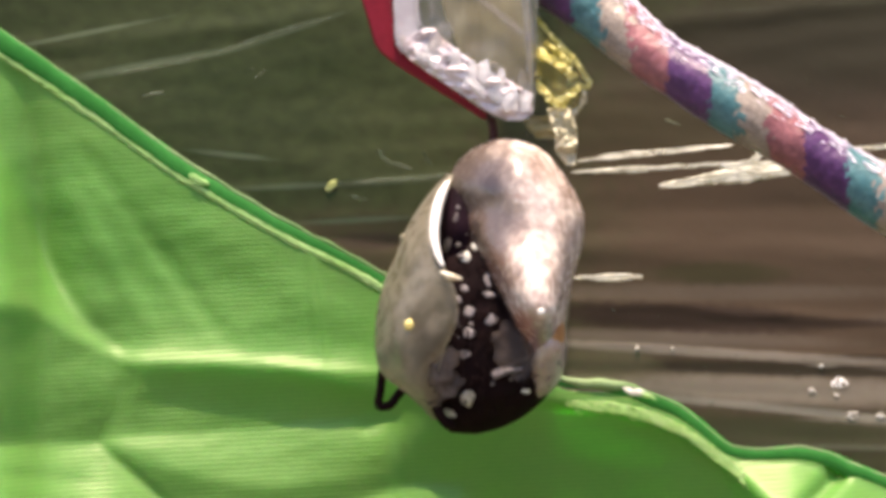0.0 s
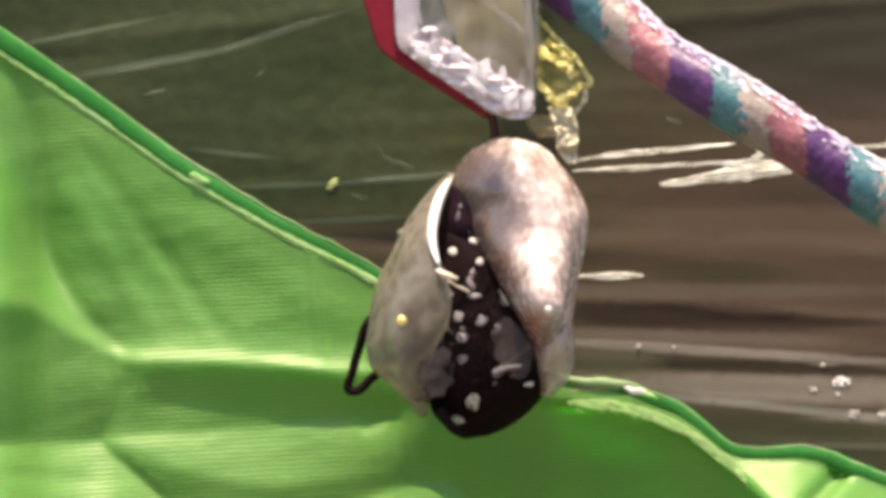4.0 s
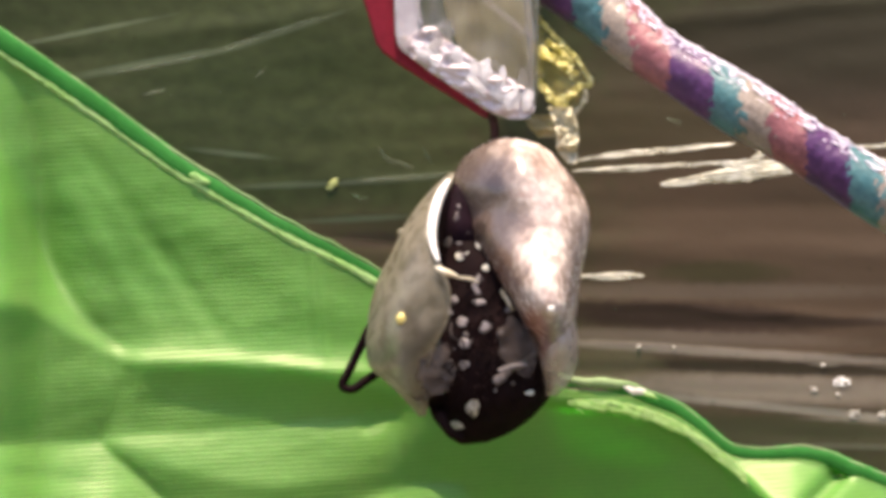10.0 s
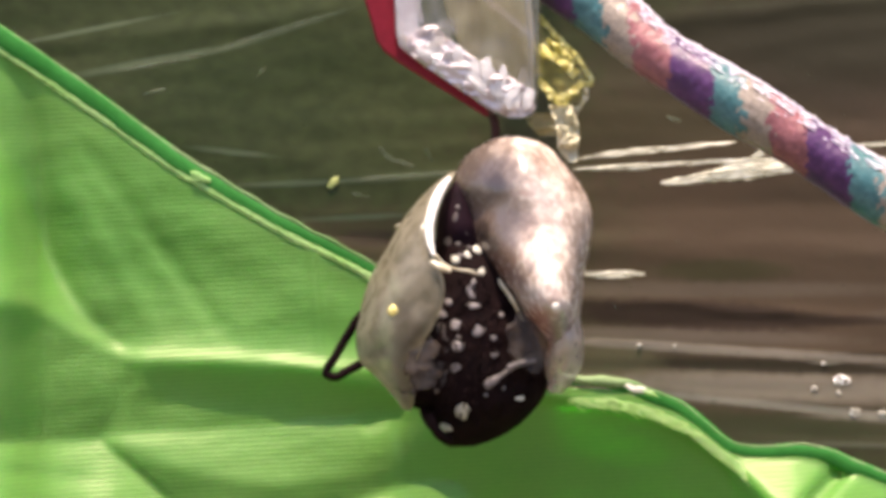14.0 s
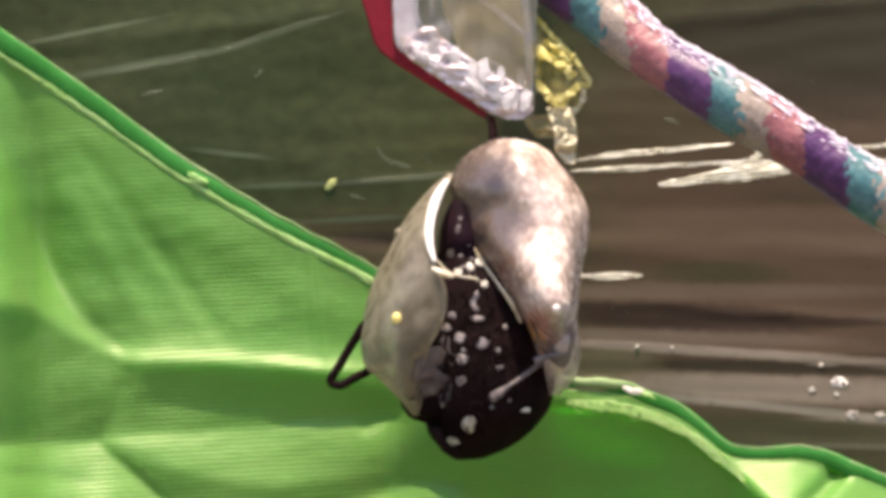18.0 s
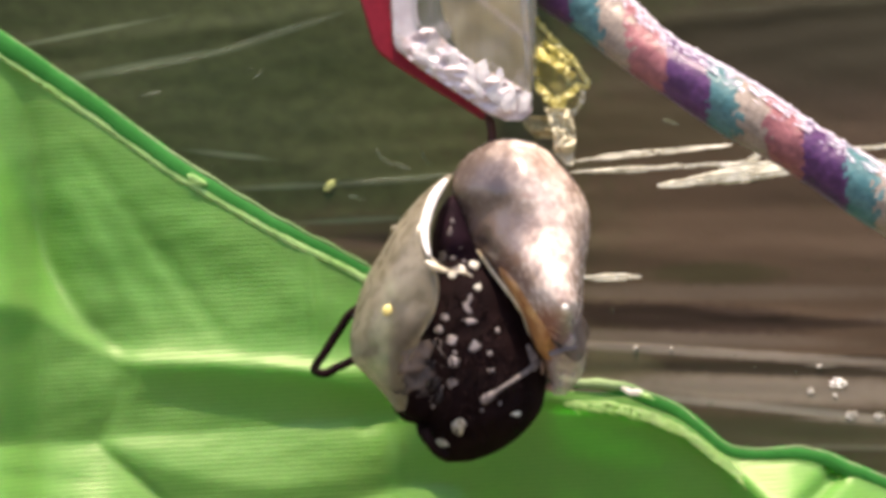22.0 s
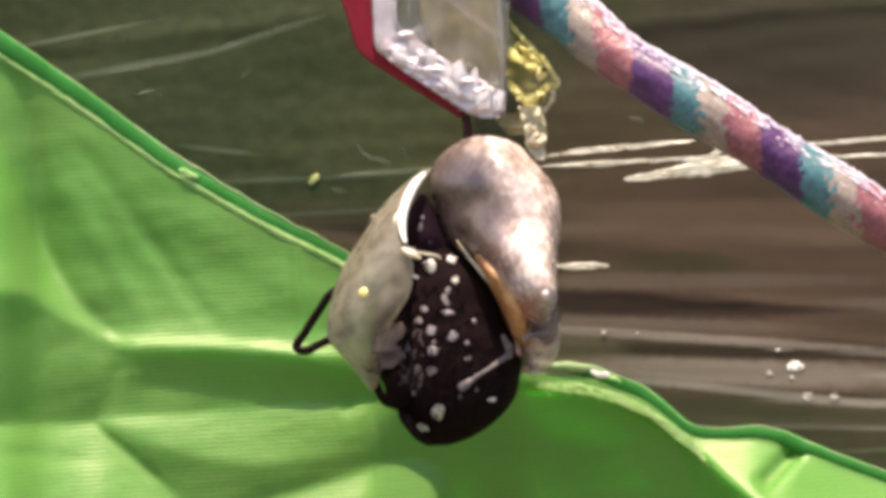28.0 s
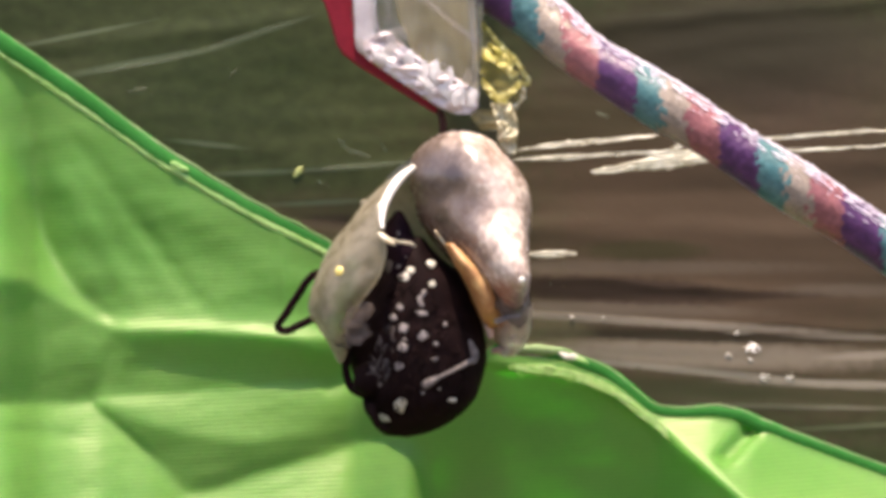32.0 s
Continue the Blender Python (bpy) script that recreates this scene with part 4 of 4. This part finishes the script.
def chrysalis():
    root = thing("chrysalis", TOP, "split brown translucent chrysalis case hanging by its stem", "chrysalis")
    part("stem", STEM, STALK, root, "short dark brown stem")
    shell = part("shell", lobe(SHELL, 90, 64, 7.0, 2, 1.3, 0.28), CASE, root, "glossy mottled brown side of the case", origin=TOP)
    rim = [(u, v, front_of(SHELL, u + 8, v, 1.3, 0.28) - 2, w) for u, v, w in ((838, 438, 0.4), (856, 468, 1.0), (880, 503, 1.1), (902, 535, 1.4), (914, 558, 1.0), (926, 590, 1.2), (938, 622, 0.4))]
    part("shell_rim", tube(rim, 2.7, 30, 8), TORN, shell, "pale yellowish torn edge")
    skirt = lobe(((545, 1000, 1020, -60, 12, -12), (575, 975, 1023, -110, 12, -12), (605, 958, 1027, -140, 12, -12), (635, 952, 1027, -122, 10, -14), (660, 955, 1021, -100, 4, -18), (684, 962, 1006, -76, -6, -24), (700, 966, 988, -52, -14, -28)), 40, 24, 5, 8)
    part("skirt", skirt, SKIRT, shell, "thin clear lower edge of the case")
    part("bump", blob(978, 546, front_of(SHELL, 978, 546, 1.3, 0.28), 7, 7, 4), RIM, shell)
    for i, (u, v, ru, rv, turn) in enumerate(((893, 568, 10, 17, -30), (910, 592, 13, 16, -50), (926, 616, 11, 20, -20), (940, 644, 10, 18, -10), (962, 684, 16, 8, -25))):
        part("torn_edge", blob(u, v, front_of(SHELL, u + 14, v, 1.3, 0.28) + 6, ru, rv, 4, turn, 0.9, 60 + i), PINKISH, shell, "ragged pinkish edge")
    skin = part("inner_skin", blob(912, 614, -124, 30, 46, 3, -28, 0.8, 71, 22, 14), INNER, root, "thin grey torn skin over the wing", origin=at(904, 612, -124))
    part("skin_edge", tube(((880, 660, -129, 1.1), (904, 652, -130, 1.1), (930, 648, -128, 0.7)), 5, 24, 7, 0.4), FEELER, skin, "greyish torn edge")
    wall = lobe(((300, 810, 870, 10, 30, 20), (330, 770, 960, 16, 62, 40), (380, 740, 1010, 22, 74, 50), (450, 712, 1015, 24, 78, 52), (540, 700, 1008, 24, 74, 50), (610, 705, 1000, 22, 66, 46), (660, 730, 985, 20, 50, 40), (690, 800, 940, 20, 34, 30)), 44, 40, 4, 31)
    part("rear_wall", wall, FILM, root, "thin clear olive back of the case")
    flap = part("flap", flap_sheet(), FILM, root, "thin clear olive-grey side of the case", origin=HINGE)
    edge = [(792, 318, -48, 0.8), (775, 342, -76, 1.4), (762, 372, -102, 1.5), (755, 405, -124, 1.35), (757, 435, -142, 1.0), (763, 455, -154, 0.5)]
    part("flap_rim", tube(edge, 6.2, 34, 10, 0.7), RIM, flap, "thick white curled edge")
    lip = ((760, 448, -150), (774, 480, -158), (779, 520, -166), (769, 560, -168), (746, 600, -164), (728, 640, -152))
    part("flap_lip", tube(lip, 1.2, 40, 7), FILM, flap, "thin pale torn lip")
    part("torn_end", tube(((757, 464, -156, 0.5), (768, 471, -158, 1.2), (780, 477, -160, 1.2), (794, 482, -160, 0.4)), 4.6, 24, 8, 0.5), TORN, flap, "cream torn end of the edge")
    for i, (u, v, d, ru, rv, turn) in enumerate(((736, 630, -150, 24, 32, 25), (744, 668, -138, 26, 18, -20), (716, 684, -126, 16, 16, 10))):
        part("torn_shred", blob(u, v, d, ru, rv, 2, turn, 0.75, 40 + i), SHRED, flap, "thin torn grey shred of skin")
    part("gold_dot", blob(690, 551, -143, 10, 10, 4), GOLD, flap, "shiny gold dot")
    part("knob", blob(702, 405, -38, 8, 8, 6), FILM, flap)
    return shell, flap, skin


# ---- butterfly ----
PIVOT = at(800, 620, -60)


def patch(rows, u, v, ru, rv, turn=0.0, high=3.0, seed=0, n=14):
    """A raised scale patch that lies on the front of a lobe."""
    bm = bmesh.new()
    c, s = math.cos(radians(turn)), math.sin(radians(turn))
    grid = []
    for k, lift in ((1.0, -2.0), (0.96, 0.5), (0.75, 0.85), (0.4, 1.0), (0.05, 1.0)):
        ring = []
        for j in range(n):
            a = 2 * math.pi * j / n
            w = k * (1 + 0.5 * noise.noise((math.cos(a) * 1.2, math.sin(a) * 1.2, seed)))
            x, y = ru * w * math.cos(a), rv * w * math.sin(a)
            uu, vv = u + x * c - y * s, v + x * s + y * c
            ring.append(bm.verts.new(at(uu, vv, front_of(rows, uu, vv) - high * lift)))
        grid.append(ring)
    sheet_faces(bm, grid, wrap=True)
    bm.faces.new(grid[-1])
    return bm


def hairs(u, v, ru, rv, n, seed):
    """Fine strands that stand out from the front of the body and hang down."""
    rng = random.Random(seed)
    bm = bmesh.new()
    for _ in range(n):
        a, far = rng.uniform(0, 6.28), rng.random() ** 0.5
        x, y = u + ru * far * math.cos(a), v + rv * far * math.sin(a)
        d = front_of(BODY, x, y)
        k, way = rng.uniform(9, 20), rng.gauss(1.75, 0.45)
        ends = [(x + k * s * math.cos(way), y + k * s * math.sin(way), d - 7 * math.sin(s * 2.2), w) for s, w in ((0, 1), (0.5, 0.8), (1, 0.3))]
        tube(ends, rng.uniform(0.7, 1.5), 5, 4, bm=bm)
    return bm


ABDOMEN = ((322, 800, 812, -30, 10, -10), (345, 784, 826, -52, 20, -10), (380, 772, 840, -66, 30, -10), (430, 768, 860, -66, 36, -10), (480, 772, 880, -62, 36, -10), (520, 780, 890, -52, 30, -10), (545, 800, 870, -50, 20, -10))


def butterfly():
    root = thing("butterfly", PIVOT, "black butterfly with white dots emerging head first", "butterfly")
    body = part("body", lobe(BODY, 64, 48, 8.0, 11), BLACK, root, "black scaly head and thorax")
    low_dots = ((808, 727, 15, 16, 20), (906, 714, 17, 11, -30), (776, 755, 14, 9, 10), (850, 482, 10, 9, 0), (845, 442, 10, 9, 0), (806, 458, 11, 9, 0), (801, 575, 12, 11, 0), (842, 587, 14, 13, 0), (803, 613, 14, 12, 0), (797, 649, 11, 11, 0), (776, 625, 14, 18, 0))
    high_dots = ((778, 555, 9, 9, 0), (790, 534, 9, 9, 0), (806, 596, 6, 5, 0), (868, 600, 7, 6, 0), (834, 542, 15, 6, 5), (830, 520, 6, 16, -35), (834, 504, 6, 14, 30), (868, 632, 9, 6, 0), (882, 560, 6, 5, 0), (760, 690, 8, 6, 0), (742, 660, 8, 6, 0), (880, 690, 6, 5, 0), (850, 700, 5, 4, 0))
    for i, (u, v, ru, rv, a) in enumerate(low_dots + high_dots):
        part("white_dot", patch(BODY, u, v, ru * 0.88, rv * 0.88, a, 3.0, i), SPOT if i in (0, 1, 2, 3, 4, 5) else GREY, root)
    for knots in (((848, 686, 1.2), (858, 680, 1.5), (876, 668, 0.8), (910, 648, 0.7), (944, 626, 0.9)), ((942, 634, 0.7), (946, 620, 1.5), (940, 602, 1.2), (934, 588, 0.5))):
        part("feeler", tube([(u, v, front_of(BODY, u, v) - 5, w) for u, v, w in knots], 5.8, 24, 8, 0.35), FEELER, root, "folded grey feeler")
    part("eye", blob(742, 682, -70, 36, 34, 26, 20, 0.15, 3), BLACK, root, "dark rounded eye")
    for i, (u, v, ru, rv, n, m) in enumerate(((754, 624, 12, 34, 20, TUFT), (768, 652, 14, 24, 20, TUFT), (742, 668, 12, 24, 16, TUFT), (776, 592, 8, 24, 14, TUFT), (830, 660, 110, 90, 260, BLACK), (820, 560, 80, 80, 160, BLACK))):
        part("hair_tuft", hairs(u, v, ru, rv, n, i), m, root, "fine grey hairs" if m is TUFT else "fine black hairs")
    part("palp", tube(((748, 730, -80), (755, 752, -84), (768, 770, -74), (782, 778, -62)), 9, 24, 8), BLACK, root)
    part("palp", tube(((738, 708, -60), (742, 735, -62), (752, 752, -62)), 8, 20, 8), BLACK, root)
    leg = part("leg", tube(((676, 552, -6), (656, 554, -6), (639, 566, -4), (624, 588, -2), (596, 632, 0), (579, 665, 0), (592, 670, 0), (618, 659, 0), (646, 646, 0), (690, 626, 0)), 8, 60, 9), BLACK, root, "thin black bent leg", origin=at(578, 672, 0))
    part("leg", tube(((696, 600, -50), (692, 634, -52), (694, 672, -56), (708, 702, -60), (736, 714, -66)), 8, 40, 9), BLACK, root, "black leg tucked under the head")
    wing = lobe(((468, 874, 900, -96, -30, -60), (500, 888, 938, -122, -30, -60), (530, 906, 970, -132, -30, -60), (570, 926, 988, -136, -20, -50), (600, 938, 990, -128, -20, -50), (622, 948, 986, -106, -20, -40), (636, 962, 976, -70, -20, -40)), 40, 30, 4, 5)
    wing = part("wing", wing, ORANGE, root, "folded orange wing", origin=at(930, 560, -60))
    core = part("abdomen", lobe(ABDOMEN, 40, 32, 6, 21), PURPLE, root, "dark purple furry abdomen", origin=at(786, 476, -60))
    for i, (u, v, ru, rv, a, m) in enumerate(((784, 477, 26, 8, 12, SPOT), (826, 462, 12, 20, -35, SPOT), (842, 478, 6, 20, -32, GREY), (788, 425, 7, 22, 10, TUFT), (812, 452, 8, 5, 0, GREY), (800, 392, 5, 16, 15, TUFT), (806, 366, 4, 4, 0, GREY), (794, 404, 4, 5, 0, GREY), (820, 412, 4, 3, 0, GREY), (806, 432, 5, 4, 0, GREY), (826, 438, 4, 4, 0, GREY))):
        part("white_mark", patch(ABDOMEN, u, v, ru, rv, a, 14.0 if v > 450 else 3.0, i + 30), m, core)
    strand = tube(((766, 452, -112, 0.7), (780, 470, -112, 1.2), (805, 480, -108, 0.9), (830, 484, -100, 1.2), (842, 490, -94, 0.4)), 1.8, 30, 8, 0.5)
    strand = part("antenna", strand, TORN, root, "thin cream bent antenna", origin=at(770, 455, -110))
    return root, leg, wing, core, strand


GOLD = surface("gold dot", (0.75, 0.60, 0.20), (0.80, 0.66, 0.22), 0.4, metal=0.4, bump=0.05)
SHELL_PART, FLAP_PART, SKIN = chrysalis()
BUTTERFLY, LEG, WING, CORE, STRAND = butterfly()


# ---- what moves ----
def shift(du, dv):
    return Matrix.Translation((du * U, 0, -dv * U))


def late(t):
    """How far the flap has been pressed aside at the end, 0 to 1."""
    return min(1.0, max(0.0, (t - 29.5) / 2.5))


def motions():
    home = Matrix.Translation(PIVOT)
    slide = (
        (0, 27, -24, 3.4), (0.5, 30, -24, 5.0), (1, 24, -26, 3.8), (1.5, 10, -27, -1.5), (2, 5, -26, -1.7), (2.5, 5, -23, -2.3),
        (3, 9, -17, -4.0), (3.5, 11, -16, -7.4), (5.5, 27, -3, -5.8), (6, 22, -9, -3.6), (6.5, 4, -11, -0.5), (7, -0, -13, 0.5),
        (7.5, 10, -19, -0.3), (8, -0, -7, -2.2), (8.5, 15, -12, -3.6), (9, 16, -9, -3.7), (9.5, 10, -2, -3.8), (10, 19, -4, -4.7),
        (10.5, 16, 3, -4.2), (11, 21, 6, -4.9), (11.5, 20, 7, -5.1), (12, 13, 6, -2.7), (12.5, 6, 4, -1.7), (13, 0, 0, 0.0),
        (13.5, -1, 0, 0.3), (14, 4, 4, -2.3), (14.5, 6, 5, -3.3), (16.5, 15, 15, -5.0), (17, 21, 19, -4.1), (17.5, 19, 26, -4.0),
        (18, 17, 24, -3.7), (18.5, 11, 24, -2.9), (19, 6, 20, -0.9), (19.5, -3, 12, 1.6), (20, -9, 12, 2.8), (20.5, -7, 14, 1.5),
        (21, 1, 19, -1.2), (21.5, 3, 24, -2.2), (22, 4, 26, -2.2), (22.5, 11, 28, -3.2), (23, 12, 33, -3.0), (23.5, 15, 38, -1.7),
        (24, 14, 36, -2.2), (24.5, 7, 34, -2.1), (25, 1, 32, -1.4), (25.5, -0, 29, -1.1), (27.5, -5, 25, 0.8), (28, 7, 36, -2.6),
        (28.5, 13, 43, -4.0), (29, 24, 55, -5.4), (29.5, 31, 64, -6.4), (30, 28, 67, -6.2), (30.5, 20, 69, -4.4), (31, 10, 66, -1.9),
        (31.5, -1, 65, 1.9), (32, -9, 62, 4.6),
    )
    body = {t: home @ shift(du, dv) @ pose(0, 0, 0, 0, turn, 0) for t, du, dv, turn in slide}
    walk(BUTTERFLY, list(body.items()))
    hang = Matrix.Translation(HINGE - TOP)
    walk(FLAP_PART, [(t, hang @ shift(late(t) * 28, 0) @ pose(0, 0, 0, -0.6 * max(-8, swing), turn if turn > 0 else turn * 0.76, -late(t) * 8)) for t, turn, swing in (
        (0, -10.7, -22.4), (0.5, -10.9, -21.7), (1, -9.0, -10.6), (1.5, -4.7, -4.4), (2, -3.1, -4.3), (2.5, -3.0, -4.3),
        (3, -4.5, -6.5), (3.5, -5.4, -8.1), (5.5, -8.0, -14.3), (6, -6.1, -10.3), (6.5, -2.3, -7.2), (7, -0.6, -5.5),
        (7.5, -2.1, -1.1), (8, -1.5, -9.2), (8.5, -4.7, -2.4), (9, -4.9, -2.8), (9.5, -3.9, -8.0), (10, -5.9, -4.5),
        (10.5, -5.6, -9.4), (11, -6.8, -11.0), (11.5, -6.7, -11.0), (12, -4.0, -6.8), (12.5, -2.2, -2.9), (13, 0.0, 0.0),
        (13.5, 0.4, 0.3), (14, -1.0, -0.8), (14.5, -1.2, 0.1), (16.5, -4.2, -2.9), (17, -4.9, -4.2), (17.5, -4.7, -7.1),
        (18, -4.4, -5.9), (18.5, -2.7, -4.7), (19, 0.3, -2.0), (19.5, 2.6, 4.0), (20, 3.6, 4.7), (20.5, 3.2, 4.3),
        (21, 0.9, 3.7), (21.5, 0.5, 2.2), (22, 0.1, 2.2), (22.5, -1.7, 2.3), (23, -2.5, -0.6), (23.5, -3.3, -2.7),
        (24, -2.5, -1.3), (24.5, -1.2, -1.3), (25, 0.9, 0.3), (25.5, 2.0, 2.6), (27.5, 5.3, 5.9), (28, 2.5, 4.3), (28.5, 0.9, 3.5),
        (29, -2.8, -1.4), (29.5, -4.1, -3.1), (30, -3.3, -3.3), (30.5, -1.1, -0.9), (31, 1.7, 1.9), (31.5, 5.7, 2.8),
        (32, 8.4, 5.7),
    )])
    walk(SHELL_PART, [(t, pose(0, 0, 0, 0, -(u - 976) / 290 * 57.3 * 0.8, yaw)) for t, u, yaw in (
        (0, 951, 0), (1, 952, 0), (2, 963, 0), (3.5, 965, 0), (5.5, 960, 0), (7, 965, 0), (9, 974, 0), (11, 966, 0), (13, 976, 0), (14.5, 979, 0), (16.5, 979, 1), (18.5, 977, 2), (20, 987, 3), (21, 991, 4),
        (23, 987, 4), (25.5, 989, 6), (27.5, 996, 7), (29, 993, 8), (30.5, 985, 9), (32, 997, 10))])
    peel = Matrix.Translation(at(904, 612, -124) - TOP)
    walk(SKIN, [(t, peel @ shift(du, dv)) for t, du, dv in ((0, -6, 4), (2, -10, 2), (6, -4, 0), (9, 0, -2), (11, 2, -2), (13, 8, -4), (15, 26, -8), (17, 54, -16), (20, 84, -28), (24, 96, -34), (32, 96, -34))])
    reach = Matrix.Translation(at(578, 672, 0))
    walk(LEG, [(t, body[t].inverted() @ shift(du, dv) @ reach @ pose(0, 0, 0, 0, -float(np.interp(t, (0, 1, 2, 3.5, 6, 9, 13, 17, 20, 32), (26, 24, 20, 18, 14, 9, 2, 3, 0, 0))), 0)) for t, du, dv in (
        (0, 98, 53), (0.5, 93, 46), (1, 83, 39), (1.5, 64, 25), (2, 48, 19), (2.5, 38, 19), (3, 35, 23), (3.5, 36, 24),
        (5.5, 51, 37), (6, 51, 33), (6.5, 27, 21), (7, 20, 16), (7.5, 28, 11), (8, 15, 20), (8.5, 27, 16), (9, 27, 17),
        (9.5, 18, 20), (10, 28, 21), (10.5, 23, 23), (11, 30, 29), (11.5, 29, 27), (12, 16, 17), (12.5, 10, 8), (13, 0, 1),
        (13.5, -4, -1), (14, -3, 1), (14.5, -1, 1), (16.5, 7, 4), (17, 13, 14), (17.5, 11, 17), (18, 9, 13), (18.5, 1, 5),
        (19, -6, 1), (19.5, -13, -19), (20, -24, -26), (20.5, -25, -26), (21, -17, -20), (21.5, -18, -12), (22, -18, -10),
        (22.5, -11, -6), (23, -10, -1), (23.5, -4, 1), (24, -6, 0), (24.5, -11, -1), (25, -16, -5), (25.5, -19, -12),
        (27.5, -28, -25), (28, -25, -21), (28.5, -18, -11), (29, -8, 2), (29.5, -3, 4), (30, -2, 5), (30.5, -8, -1),
        (31, -17, -11), (31.5, -26, -20), (32, -32, -27),
    )])
    spot = Matrix.Translation(at(786, 476, -60))
    collar = (
        (0, 5, 24), (0.5, 5, 24), (1, 5, 24), (1.5, 5, 24), (2, 5, 24), (2.5, 5, 24), (3, 5, 24), (3.5, 5, 24), (5.5, 7, 26),
        (6, 3, 22), (6.5, -1, 20), (7, -4, 17), (7.5, 1, 8), (8, -12, 15), (8.5, 2, 8), (9, 2, 8), (9.5, -5, 13), (10, 4, 11),
        (10.5, -0, 17), (11, 5, 19), (11.5, 7, 16), (12, 6, 10), (12.5, 4, 7), (13, 1, 0), (13.5, -1, -1), (14, 1, 0),
        (14.5, 3, 1), (16.5, 7, 5), (17, 12, 9), (17.5, 9, 12), (18, 10, 9), (18.5, 4, 6), (19, -1, 0), (19.5, 1, -9),
        (20, -2, -10), (20.5, -3, -8), (21, 1, -6), (21.5, -0, -4), (22, -2, -2), (22.5, 2, 1), (23, 3, 4), (23.5, 4, 7),
        (24, 3, 4), (24.5, -1, 1), (25, -2, -4), (25.5, -1, -8), (27.5, -20, -19), (28, -16, -14), (28.5, -14, -11),
        (29, -8, -3), (29.5, -6, 1), (30, -10, 2), (30.5, -13, 0), (31, -14, -3), (31.5, -19, -9), (32, -21, -15),
    )
    fall = {t: dv for t, du, dv, turn in slide}
    walk(CORE, [(t, body[t].inverted() @ shift(du, max(0, fall[t]) * 0.9 + late(t) * 26) @ spot) for t, du, dv in collar])
    bend = {0: 38, 0.5: 38, 1: 36, 1.5: 34, 2: 31, 2.5: 26, 3: 20, 3.5: 17, 5.5: 6}
    root = Matrix.Translation(at(770, 455, -110))
    walk(STRAND, [(t, body[t].inverted() @ shift(du if t > 4 else 6, dv if t > 4 else 14) @ root @ pose(0, 0, 0, 0, bend.get(t, 0), 0)) for t, du, dv in collar])
    fold = Matrix.Translation(at(930, 560, -60))
    walk(WING, [(t, m.inverted() @ shift(float(np.interp(t, (0, 12, 17, 20, 24, 28, 30, 32), (10, 8, 2, 8, 5, 11, 4, 2))), 0) @ fold) for t, m in body.items()])


motions()
